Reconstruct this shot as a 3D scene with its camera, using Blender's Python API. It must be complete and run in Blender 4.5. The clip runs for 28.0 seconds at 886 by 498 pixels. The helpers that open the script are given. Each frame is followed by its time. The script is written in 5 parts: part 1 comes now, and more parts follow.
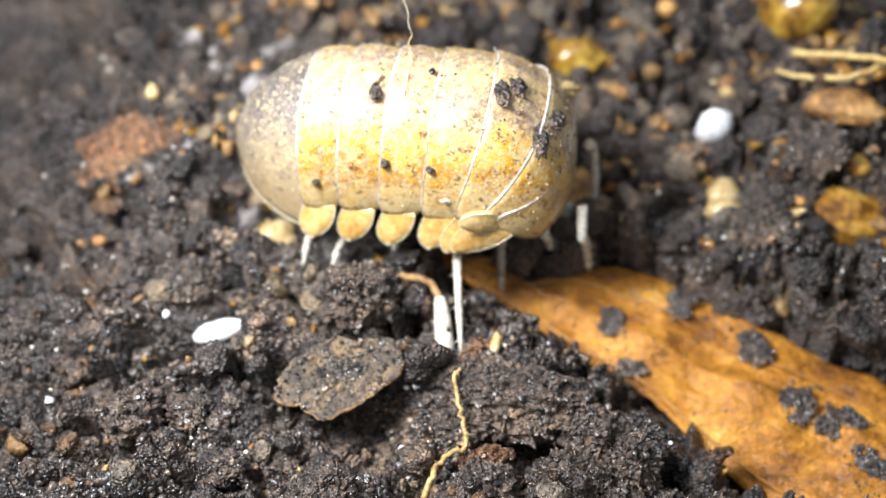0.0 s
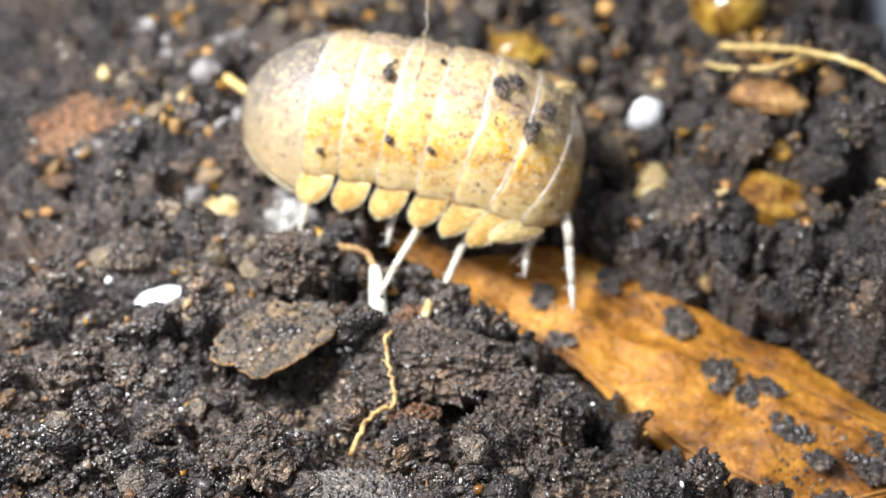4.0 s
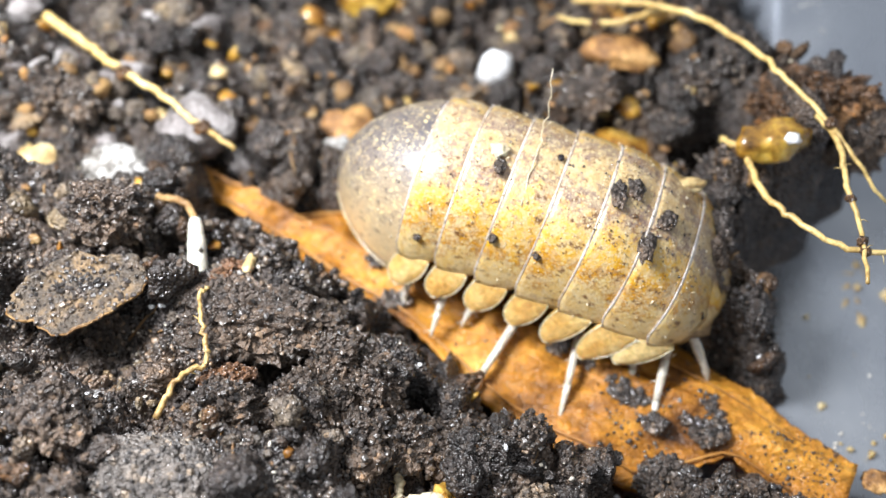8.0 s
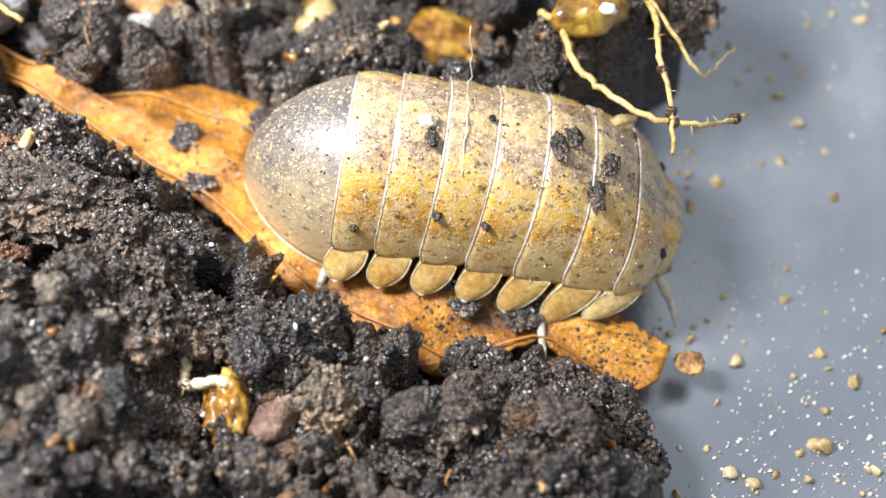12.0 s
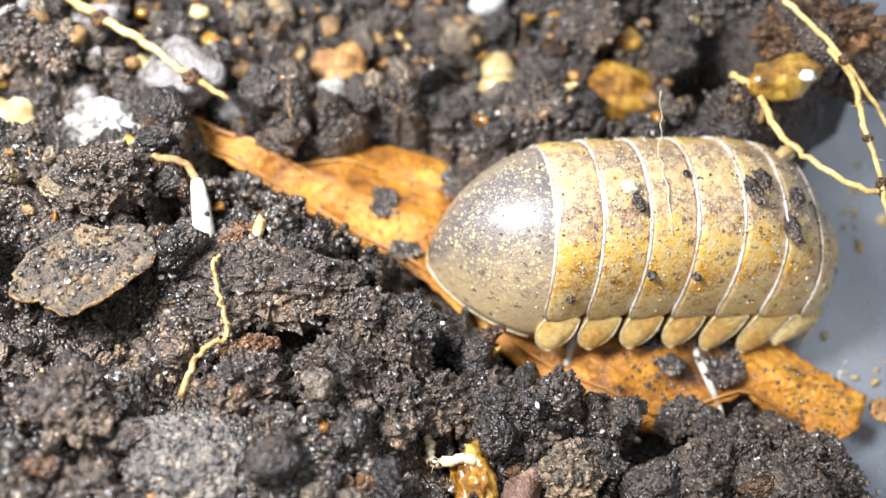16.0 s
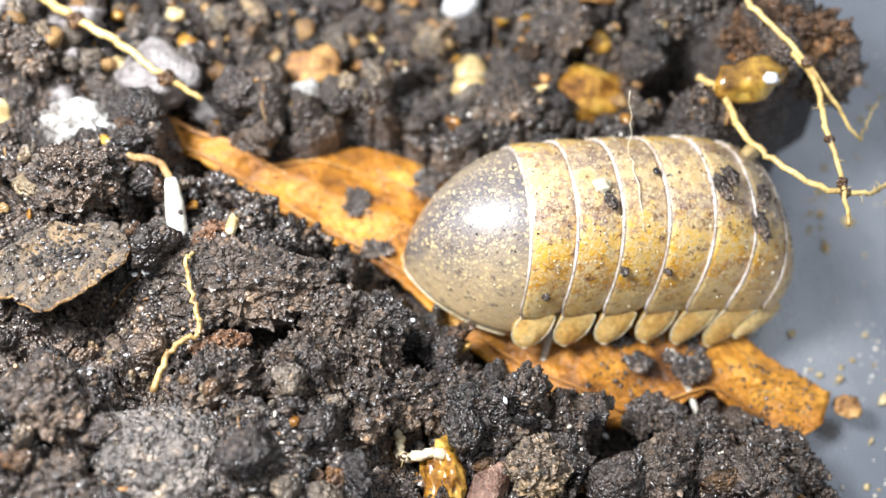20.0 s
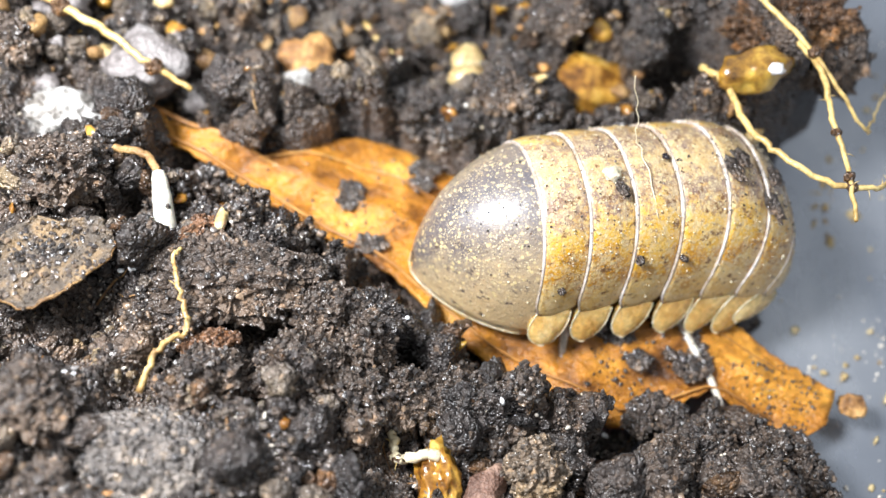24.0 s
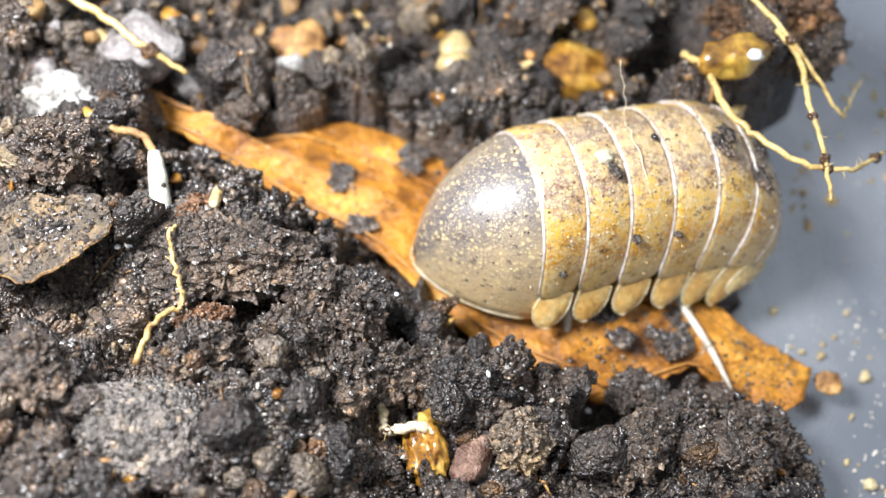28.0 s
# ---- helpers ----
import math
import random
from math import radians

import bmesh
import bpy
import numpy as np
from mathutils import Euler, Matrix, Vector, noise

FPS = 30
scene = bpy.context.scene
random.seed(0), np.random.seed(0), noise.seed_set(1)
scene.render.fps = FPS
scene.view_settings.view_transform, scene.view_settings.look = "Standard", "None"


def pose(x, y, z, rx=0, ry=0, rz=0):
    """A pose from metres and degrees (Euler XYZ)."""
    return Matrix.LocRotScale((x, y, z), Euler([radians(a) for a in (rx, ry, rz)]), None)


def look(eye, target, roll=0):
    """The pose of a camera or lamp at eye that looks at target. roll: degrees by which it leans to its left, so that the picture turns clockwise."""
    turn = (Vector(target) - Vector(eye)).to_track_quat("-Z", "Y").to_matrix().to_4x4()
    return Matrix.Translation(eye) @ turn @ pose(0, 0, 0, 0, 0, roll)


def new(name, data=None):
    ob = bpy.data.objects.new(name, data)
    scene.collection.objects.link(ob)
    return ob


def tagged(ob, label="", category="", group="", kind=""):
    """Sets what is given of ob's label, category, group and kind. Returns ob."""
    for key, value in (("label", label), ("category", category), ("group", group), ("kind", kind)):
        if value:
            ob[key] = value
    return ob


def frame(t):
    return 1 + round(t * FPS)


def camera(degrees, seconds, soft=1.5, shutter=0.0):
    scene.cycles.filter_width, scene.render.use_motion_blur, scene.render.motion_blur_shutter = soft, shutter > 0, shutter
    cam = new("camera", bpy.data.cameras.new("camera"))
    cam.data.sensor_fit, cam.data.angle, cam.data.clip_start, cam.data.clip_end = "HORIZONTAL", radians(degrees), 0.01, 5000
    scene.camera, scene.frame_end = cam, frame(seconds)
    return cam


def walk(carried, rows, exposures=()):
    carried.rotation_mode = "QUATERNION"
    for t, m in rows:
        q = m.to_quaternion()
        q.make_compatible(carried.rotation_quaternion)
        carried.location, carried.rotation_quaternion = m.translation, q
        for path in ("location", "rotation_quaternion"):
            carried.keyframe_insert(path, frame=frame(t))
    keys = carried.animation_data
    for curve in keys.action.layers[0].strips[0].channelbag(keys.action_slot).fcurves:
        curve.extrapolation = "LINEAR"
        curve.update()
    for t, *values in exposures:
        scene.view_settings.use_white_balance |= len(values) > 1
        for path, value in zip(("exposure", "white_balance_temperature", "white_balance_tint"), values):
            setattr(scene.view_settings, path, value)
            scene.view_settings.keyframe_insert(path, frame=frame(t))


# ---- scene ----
# Everything is laid out in millimetres; MM turns them into metres.
MM = 0.001
PATH = [
    (0, -2.251, -15.589, 21.134, 14.31, -52.18, -8.37),
    (0.5, -2.272, -15.944, 20.693, 13.80, -52.37, -8.17),
    (1, -2.540, -16.254, 20.693, 14.34, -52.17, -8.29),
    (1.5, -2.249, -16.255, 21.833, 13.85, -48.26, -7.85),
    (2, -1.917, -16.854, 21.402, 14.04, -48.84, -8.00),
    (2.5, -1.252, -17.281, 21.056, 13.45, -49.42, -7.42),
    (4.5, -0.823, -17.513, 20.542, 11.34, -50.34, -5.26),
    (5, -0.280, -17.704, 20.388, 10.84, -51.12, -4.92),
    (5.5, -0.345, -17.430, 20.335, 10.66, -51.96, -4.63),
    (6, -0.094, -17.804, 20.053, 9.20, -50.95, -3.35),
    (6.5, -0.144, -17.691, 19.769, 7.49, -50.08, -1.65),
    (7, 0.102, -16.768, 19.443, 5.75, -50.83, -0.37),
    (7.5, 0.463, -16.565, 19.162, 4.62, -51.01, 0.53),
    (8, 0.855, -16.798, 19.252, 4.29, -51.41, 0.82),
    (8.5, 1.369, -16.632, 18.997, 2.53, -50.86, 2.22),
    (9, 2.358, -16.883, 18.469, 0.63, -51.55, 3.70),
    (9.5, 2.799, -16.749, 18.271, 0.31, -52.23, 3.99),
    (10, 3.463, -16.960, 18.101, -0.46, -52.17, 4.63),
    (10.5, 3.690, -17.057, 18.103, -2.14, -52.36, 5.82),
    (11, 3.791, -16.947, 17.904, -3.96, -53.30, 7.47),
    (11.5, 3.730, -16.919, 17.844, -3.09, -54.79, 6.74),
    (13.5, 3.722, -17.817, 16.166, -1.90, -51.08, 4.21),
    (14, 3.626, -17.495, 17.749, 0.77, -52.95, 4.00),
    (14.5, 1.383, -17.632, 17.447, 1.84, -54.67, 3.36),
    (15, -1.327, -15.488, 19.337, -0.19, -57.67, 2.96),
    (15.5, -1.343, -15.032, 19.913, -3.64, -57.94, 5.04),
    (16, -1.454, -15.089, 19.745, -4.15, -58.08, 5.50),
    (16.5, -1.505, -15.303, 19.843, -4.26, -58.08, 5.58),
    (17, -1.459, -15.437, 19.846, -4.37, -57.88, 5.68),
    (17.5, -1.235, -15.391, 19.756, -4.95, -57.97, 6.13),
    (18, -1.408, -15.240, 19.728, -4.73, -57.81, 5.96),
    (18.5, -1.379, -15.233, 19.782, -4.53, -57.69, 5.78),
    (19, -1.237, -15.321, 19.927, -4.78, -57.41, 5.97),
    (19.5, -1.274, -15.255, 20.084, -5.05, -57.28, 6.18),
    (20, -1.100, -15.492, 19.945, -5.41, -57.49, 6.61),
    (20.5, -1.146, -15.430, 19.525, -5.53, -58.75, 6.86),
    (21, -1.207, -15.421, 19.497, -5.72, -58.48, 7.02),
    (21.5, -1.054, -15.425, 19.518, -5.75, -58.44, 7.04),
    (23.5, -0.993, -14.992, 19.480, -5.93, -58.32, 7.13),
    (24, -1.029, -14.934, 19.536, -5.84, -58.35, 7.09),
    (24.5, -0.965, -15.044, 19.390, -6.41, -58.34, 7.59),
    (25, -0.868, -15.098, 19.363, -6.59, -58.37, 7.73),
    (25.5, -0.928, -14.889, 19.439, -6.35, -58.54, 7.52),
    (26, -1.024, -14.920, 19.239, -6.60, -58.72, 7.77),
    (26.5, -1.048, -14.833, 19.286, -6.47, -58.68, 7.65),
    (27, -1.001, -14.832, 19.320, -6.43, -58.52, 7.61),
    (27.5, -0.909, -15.125, 19.309, -6.78, -58.39, 7.91),
    (28, -1.009, -15.734, 19.810, -6.85, -58.11, 8.08),
]
# seconds, place, yaw, pitch, roll, and how far each front joint is curled down
BUG_PATH = [
    (0, -6.45, 1.66, 0.95, -2.3, 0.3, 0.7, 17.0),
    (0.5, -6.52, 1.63, 0.92, -2.1, 1.6, 1.3, 15.8),
    (1, -6.27, 1.86, 0.87, -1.9, 2.4, 0.4, 12.7),
    (1.5, -5.93, 1.99, 0.83, -1.4, 2.7, -1.4, 7.6),
    (2, -5.72, 1.90, 0.65, -2.4, 3.8, -2.0, 7.1),
    (2.5, -5.60, 1.81, 0.56, -1.3, 4.3, -3.1, 3.5),
    (4.5, -4.80, 2.04, -0.04, -5.7, 6.8, -3.0, 4.1),
    (5, -3.90, 1.82, -0.22, -3.4, 6.7, -1.8, 0.2),
    (5.5, -2.96, 2.04, -0.46, -8.6, 6.9, -2.2, 1.8),
    (6, -2.50, 1.97, -0.63, -12.2, 6.8, -1.9, 2.3),
    (6.5, -1.70, 1.76, -0.82, -19.9, 6.9, -2.0, 2.2),
    (7, -0.79, 1.33, -1.03, -21.3, 6.4, -1.5, 1.7),
    (7.5, 0.60, 0.46, -1.31, -22.1, 6.1, 0.6, 0.6),
    (8, 1.83, -0.20, -1.56, -14.5, 4.8, 3.4, -1.4),
    (8.5, 2.09, -0.36, -1.68, -15.5, 4.4, 0.7, -0.8),
    (9, 2.83, -0.73, -1.82, -15.5, 4.0, -0.6, -0.3),
    (9.5, 3.54, -1.25, -2.05, -12.4, 3.4, -0.6, -0.1),
    (10, 5.39, -1.72, -2.36, -11.4, 3.5, -0.8, -0.3),
    (10.5, 5.44, -1.97, -2.49, -10.6, 3.2, -1.1, -1.7),
    (11, 5.38, -2.07, -2.46, -10.4, 4.0, -2.0, -1.5),
    (11.5, 5.12, -1.95, -2.49, -6.8, 2.7, 0.4, -2.9),
    (13.5, 4.03, -1.59, -2.62, 2.7, 5.2, 7.3, -2.8),
    (14, 4.19, -1.63, -2.51, 4.4, 4.5, 2.2, -2.1),
    (14.5, 3.96, -1.50, -2.55, 6.0, 4.1, 4.7, -2.5),
    (15, 4.17, -1.69, -2.44, 6.3, 3.7, 0.4, -2.6),
    (15.5, 4.27, -1.69, -2.41, 5.9, 3.8, 0.3, -2.2),
    (16, 4.26, -1.67, -2.41, 6.4, 3.7, 0.2, -1.7),
    (16.5, 4.28, -1.66, -2.40, 6.5, 3.7, 0.3, -1.0),
    (17, 4.27, -1.64, -2.42, 6.6, 3.7, 0.5, -0.1),
    (17.5, 4.27, -1.65, -2.41, 6.5, 3.8, 0.3, -0.3),
    (18, 4.27, -1.66, -2.40, 6.5, 3.8, 0.2, -0.4),
    (18.5, 4.28, -1.67, -2.40, 6.8, 4.0, -0.0, -0.3),
    (19, 4.32, -1.65, -2.40, 7.2, 4.1, -0.1, -0.1),
    (19.5, 4.34, -1.63, -2.41, 7.8, 4.2, -0.1, 0.1),
    (20, 4.33, -1.61, -2.43, 8.1, 4.2, 0.2, 0.3),
    (20.5, 4.41, -1.62, -2.46, 9.7, 4.1, 0.4, 0.6),
    (21, 4.42, -1.63, -2.48, 10.4, 4.0, -0.3, 1.3),
    (21.5, 4.48, -1.59, -2.48, 10.9, 4.0, -0.4, 1.3),
    (23.5, 4.53, -1.51, -2.48, 11.8, 4.3, -1.5, 3.9),
    (24, 4.57, -1.50, -2.49, 11.8, 4.2, -1.9, 4.3),
    (24.5, 4.58, -1.47, -2.50, 11.8, 4.1, -1.9, 4.8),
    (25, 4.62, -1.46, -2.52, 11.7, 4.0, -2.1, 5.0),
    (25.5, 4.63, -1.43, -2.51, 12.1, 3.9, -2.1, 5.1),
    (26, 4.68, -1.43, -2.49, 13.0, 3.6, -2.2, 5.0),
    (26.5, 4.73, -1.47, -2.49, 13.4, 3.4, -2.5, 5.0),
    (27, 4.82, -1.52, -2.49, 15.1, 3.1, -2.7, 5.0),
    (27.5, 4.86, -1.49, -2.48, 15.4, 2.8, -2.2, 5.1),
    (28, 4.85, -1.47, -2.47, 15.5, 2.6, -2.1, 5.2),
]

cam = camera(46.0, 28.0)
cam.data.dof.use_dof = True
cam.data.dof.focus_distance = 21.9 * MM
cam.data.dof.aperture_fstop = 64.0
walk(cam, [(t, pose(x * MM, y * MM, z * MM, 90 + pitch, 0, yaw) @ pose(0, 0, 0, 0, 0, roll))
           for t, x, y, z, yaw, pitch, roll in PATH], exposures=[(0, -0.5), (2.5, -0.45), (7, -0.25), (11, 0.0), (28, 0.0)])

# ---- light: one white LED lamp high at the side, and the soft light of the room ----
world = bpy.data.worlds.new("room_light")
scene.world = world
world.use_nodes = True
world.node_tree.nodes["Background"].inputs[0].default_value = (0.92, 0.97, 1.03, 1)
world.node_tree.nodes["Background"].inputs[1].default_value = 0.76
lamp_data = bpy.data.lights.new("led_lamp", "AREA")
lamp_data.shape, lamp_data.size, lamp_data.energy = "DISK", 0.0095, 0.0262
lamp_data.color = (0.955, 0.98, 1.03)
lamp = new("led_lamp", lamp_data)
lamp.matrix_world = look((-0.0155, -0.0047, 0.0235), (-0.004, 0.001, 0))


# ---- materials ----
def material(name):
    m = bpy.data.materials.new(name)
    m.use_nodes = True
    return m, m.node_tree.nodes, m.node_tree.links, m.node_tree.nodes["Principled BSDF"]


def node(nodes, kind, **values):
    n = nodes.new(kind)
    for key, value in values.items():
        n.inputs[key].default_value = value
    return n


def ramp(nodes, links, source, stops):
    n = nodes.new("ShaderNodeValToRGB")
    els = n.color_ramp.elements
    while len(els) < len(stops):
        els.new(0.5)
    for el, (at, colour) in zip(els, stops):
        el.position, el.color = at, (*colour, 1)
    links.new(source, n.inputs[0])
    return n.outputs[0]


def mixed(nodes, links, factor, a, b):
    n = nodes.new("ShaderNodeMix")
    n.data_type = "RGBA"
    for value, slot in ((factor, 0), (a, 6), (b, 7)):
        if isinstance(value, bpy.types.NodeSocket):
            links.new(value, n.inputs[slot])
        else:
            n.inputs[slot].default_value = value if slot == 0 else (*value, 1)
    return n.outputs[2]


def noisy(nodes, links, scale, detail=4.0, rough=0.6, stretch=None):
    """Noise of about 1/scale millimetre, in the object's own space."""
    co = nodes.new("ShaderNodeTexCoord")
    mp = nodes.new("ShaderNodeMapping")
    s = scale * 1000
    mp.inputs["Scale"].default_value = (s, s, s) if stretch is None else tuple(s * k for k in stretch)
    links.new(co.outputs["Object"], mp.inputs[0])
    n = node(nodes, "ShaderNodeTexNoise", Scale=1.0, Detail=detail, Roughness=rough)
    links.new(mp.outputs[0], n.inputs["Vector"])
    return n.outputs["Fac"]


def bumped(nodes, links, bsdf, height, strength, distance):
    b = node(nodes, "ShaderNodeBump", Strength=strength, Distance=distance * MM)
    links.new(height, b.inputs["Height"])
    links.new(b.outputs[0], bsdf.inputs["Normal"])


def grainy(name, stops, scale=1.0, rough=0.6, bump=0.5, fine=9.0, spec=0.5, sss=0.0, stretch=None, island=0.0, coat=0.0, depth=0.06):
    """A natural surface: a colour ramp over coarse noise, grain over fine noise, relief from the fine one."""
    m, nodes, links, bsdf = material(name)
    coarse = noisy(nodes, links, scale, 5, 0.65, stretch)
    colour = ramp(nodes, links, coarse, stops)
    grain = noisy(nodes, links, fine, 3, 0.7, stretch)
    shade = ramp(nodes, links, grain, [(0.3, (0.55, 0.55, 0.55)), (0.7, (1.3, 1.3, 1.3))])
    mul = nodes.new("ShaderNodeMix")
    mul.data_type, mul.blend_type = "RGBA", "MULTIPLY"
    mul.inputs[0].default_value = 0.8
    links.new(colour, mul.inputs[6])
    links.new(shade, mul.inputs[7])
    out = mul.outputs[2]
    if island:
        geo = nodes.new("ShaderNodeNewGeometry")
        tint = ramp(nodes, links, geo.outputs["Random Per Island"], [(0.0, (1 - island,) * 3), (0.75, (1.0, 0.96, 0.92)), (1.0, (1 + island * 1.5, 1 + island, 1 + island * 0.4))])
        mul2 = nodes.new("ShaderNodeMix")
        mul2.data_type, mul2.blend_type = "RGBA", "MULTIPLY"
        mul2.inputs[0].default_value = 1.0
        links.new(out, mul2.inputs[6])
        links.new(tint, mul2.inputs[7])
        out = mul2.outputs[2]
    links.new(out, bsdf.inputs["Base Color"])
    gloss = ramp(nodes, links, noisy(nodes, links, fine * 0.5, 3, 0.6), [(0.35, (rough * 0.55,) * 3), (0.65, (min(1, rough * 1.25),) * 3)])
    links.new(gloss, bsdf.inputs["Roughness"])
    bsdf.inputs["Specular IOR Level"].default_value = spec
    bsdf.inputs["Coat Weight"].default_value = coat
    bsdf.inputs["Coat Roughness"].default_value = 0.15
    if sss:
        bsdf.inputs["Subsurface Weight"].default_value = sss
        bsdf.inputs["Subsurface Radius"].default_value = (1.0, 0.6, 0.3)
        bsdf.inputs["Subsurface Scale"].default_value = 0.4 * MM
    bumped(nodes, links, bsdf, grain, bump, depth)
    return m


def soil_material(name, stops, island=0.0):
    """Damp black soil: fine beads packed together, wet glints, brown patches."""
    m, nodes, links, bsdf = material(name)
    co = nodes.new("ShaderNodeTexCoord")
    colour = ramp(nodes, links, noisy(nodes, links, 0.45, 7, 0.72), stops)
    beads = node(nodes, "ShaderNodeTexVoronoi", Scale=8200.0, Randomness=1.0)
    links.new(co.outputs["Object"], beads.inputs["Vector"])
    tiny = node(nodes, "ShaderNodeTexVoronoi", Scale=17000.0, Randomness=1.0)
    links.new(co.outputs["Object"], tiny.inputs["Vector"])
    tone = ramp(nodes, links, beads.outputs["Color"], [(0.1, (0.6, 0.6, 0.6)), (0.8, (1.25, 1.2, 1.15)), (0.97, (2.6, 2.2, 1.7))])
    mul = nodes.new("ShaderNodeMix")
    mul.data_type, mul.blend_type = "RGBA", "MULTIPLY"
    mul.inputs[0].default_value = 1.0
    links.new(colour, mul.inputs[6])
    links.new(tone, mul.inputs[7])
    out = mul.outputs[2]
    if island:
        geo = nodes.new("ShaderNodeNewGeometry")
        tint = ramp(nodes, links, geo.outputs["Random Per Island"], [(0.0, (1 - island,) * 3), (0.75, (1.0, 0.96, 0.92)), (1.0, (1 + island * 1.5, 1 + island, 1 + island * 0.4))])
        mul2 = nodes.new("ShaderNodeMix")
        mul2.data_type, mul2.blend_type = "RGBA", "MULTIPLY"
        mul2.inputs[0].default_value = 1.0
        links.new(out, mul2.inputs[6])
        links.new(tint, mul2.inputs[7])
        out = mul2.outputs[2]
    links.new(out, bsdf.inputs["Base Color"])
    wet = ramp(nodes, links, noisy(nodes, links, 5, 3, 0.6), [(0.38, (0.13,) * 3), (0.62, (0.5,) * 3)])
    links.new(wet, bsdf.inputs["Roughness"])
    bsdf.inputs["Specular IOR Level"].default_value = 0.75
    add = nodes.new("ShaderNodeMath")
    add.operation = "MULTIPLY_ADD"
    links.new(tiny.outputs["Distance"], add.inputs[0])
    add.inputs[1].default_value = 0.45
    links.new(beads.outputs["Distance"], add.inputs[2])
    b = node(nodes, "ShaderNodeBump", Strength=1.0, Distance=0.13 * MM)
    b.invert = True
    links.new(add.outputs[0], b.inputs["Height"])
    links.new(b.outputs[0], bsdf.inputs["Normal"])
    return m


SOIL = soil_material("damp_soil", [(0.25, (0.018, 0.016, 0.016)), (0.46, (0.050, 0.043, 0.041)), (0.60, (0.115, 0.086, 0.068)), (0.74, (0.25, 0.16, 0.095))])
CRUMB = soil_material("soil_crumb", [(0.3, (0.022, 0.020, 0.020)), (0.5, (0.062, 0.054, 0.052)), (0.7, (0.15, 0.12, 0.10))], 0.45)
GRAIN = grainy("soil_grain", [(0.28, (0.026, 0.023, 0.023)), (0.45, (0.070, 0.061, 0.058)), (0.6, (0.15, 0.124, 0.105)), (0.72, (0.30, 0.205, 0.13))], 0.5, 0.27, 0.5, 12, spec=1.0, island=0.7)
BARK = soil_material("bark_crumb", [(0.3, (0.03, 0.02, 0.014)), (0.5, (0.10, 0.06, 0.035)), (0.7, (0.26, 0.16, 0.08))], 0.4)
RED_BARK = soil_material("red_bark", [(0.3, (0.06, 0.032, 0.02)), (0.5, (0.19, 0.105, 0.06)), (0.7, (0.42, 0.27, 0.16))], 0.2)
GREY_CHIP = soil_material("grey_chip", [(0.3, (0.065, 0.055, 0.047)), (0.5, (0.18, 0.152, 0.125)), (0.68, (0.38, 0.29, 0.17))], 0.3)
LEAF = grainy("dead_leaf", [(0.29, (0.05, 0.02, 0.008)), (0.38, (0.20, 0.075, 0.014)), (0.48, (0.43, 0.172, 0.021)), (0.62, (0.62, 0.28, 0.036)), (0.78, (0.78, 0.48, 0.12))], 0.7, 0.42, 1.0, 6, spec=0.45, stretch=(0.7, 1, 1), sss=0.12, depth=0.11)
LEAF_RIB = grainy("leaf_rib", [(0.3, (0.20, 0.075, 0.022)), (0.55, (0.46, 0.21, 0.05)), (0.75, (0.64, 0.36, 0.11))], 0.8, 0.5, 0.5, 6, stretch=(0.3, 1, 1))
ROOT = grainy("root", [(0.3, (0.42, 0.26, 0.08)), (0.6, (0.72, 0.52, 0.2)), (0.85, (0.82, 0.68, 0.36))], 1.5, 0.4, 0.4, 8, sss=0.1)
STRAW = grainy("straw_root", [(0.34, (0.16, 0.085, 0.03)), (0.5, (0.50, 0.33, 0.12)), (0.7, (0.74, 0.58, 0.28))], 2.2, 0.45, 0.6, 8, sss=0.1)
PALE_ROOT = grainy("pale_root", [(0.3, (0.6, 0.48, 0.28)), (0.7, (0.85, 0.78, 0.6))], 1.5, 0.4, 0.4, 8, sss=0.1)
SPROUT = grainy("pale_sprout", [(0.3, (0.45, 0.42, 0.33)), (0.6, (0.75, 0.73, 0.64))], 1.0, 0.35, 0.3, 6, sss=0.2)
WHITE = grainy("white_mineral", [(0.3, (0.86, 0.87, 0.88)), (0.7, (0.93, 0.93, 0.93))], 1.0, 0.25, 0.2, 6)
CREAM = grainy("cream_flake", [(0.35, (0.34, 0.22, 0.09)), (0.5, (0.58, 0.43, 0.2)), (0.68, (0.76, 0.64, 0.4))], 1.2, 0.4, 0.5, 6, sss=0.15)
AMBER = grainy("amber_resin", [(0.32, (0.05, 0.02, 0.008)), (0.45, (0.24, 0.10, 0.015)), (0.58, (0.48, 0.26, 0.04)), (0.75, (0.68, 0.48, 0.14))], 1.3, 0.25, 0.5, 5, sss=0.15, coat=0.4)
YELLOW = grainy("yellow_resin", [(0.34, (0.06, 0.028, 0.01)), (0.45, (0.26, 0.13, 0.018)), (0.58, (0.52, 0.32, 0.05)), (0.74, (0.74, 0.55, 0.17))], 1.0, 0.2, 0.4, 5, sss=0.2, coat=0.5)
TAN = grainy("tan_husk", [(0.32, (0.09, 0.045, 0.02)), (0.45, (0.26, 0.14, 0.055)), (0.58, (0.46, 0.28, 0.11)), (0.75, (0.66, 0.48, 0.24))], 1.6, 0.5, 1.0, 7, island=0.5, depth=0.1)
PALE_STONE = grainy("pale_stone", [(0.36, (0.14, 0.12, 0.10)), (0.5, (0.42, 0.40, 0.37)), (0.66, (0.68, 0.67, 0.65))], 1.4, 0.35, 1.0, 6, depth=0.14)
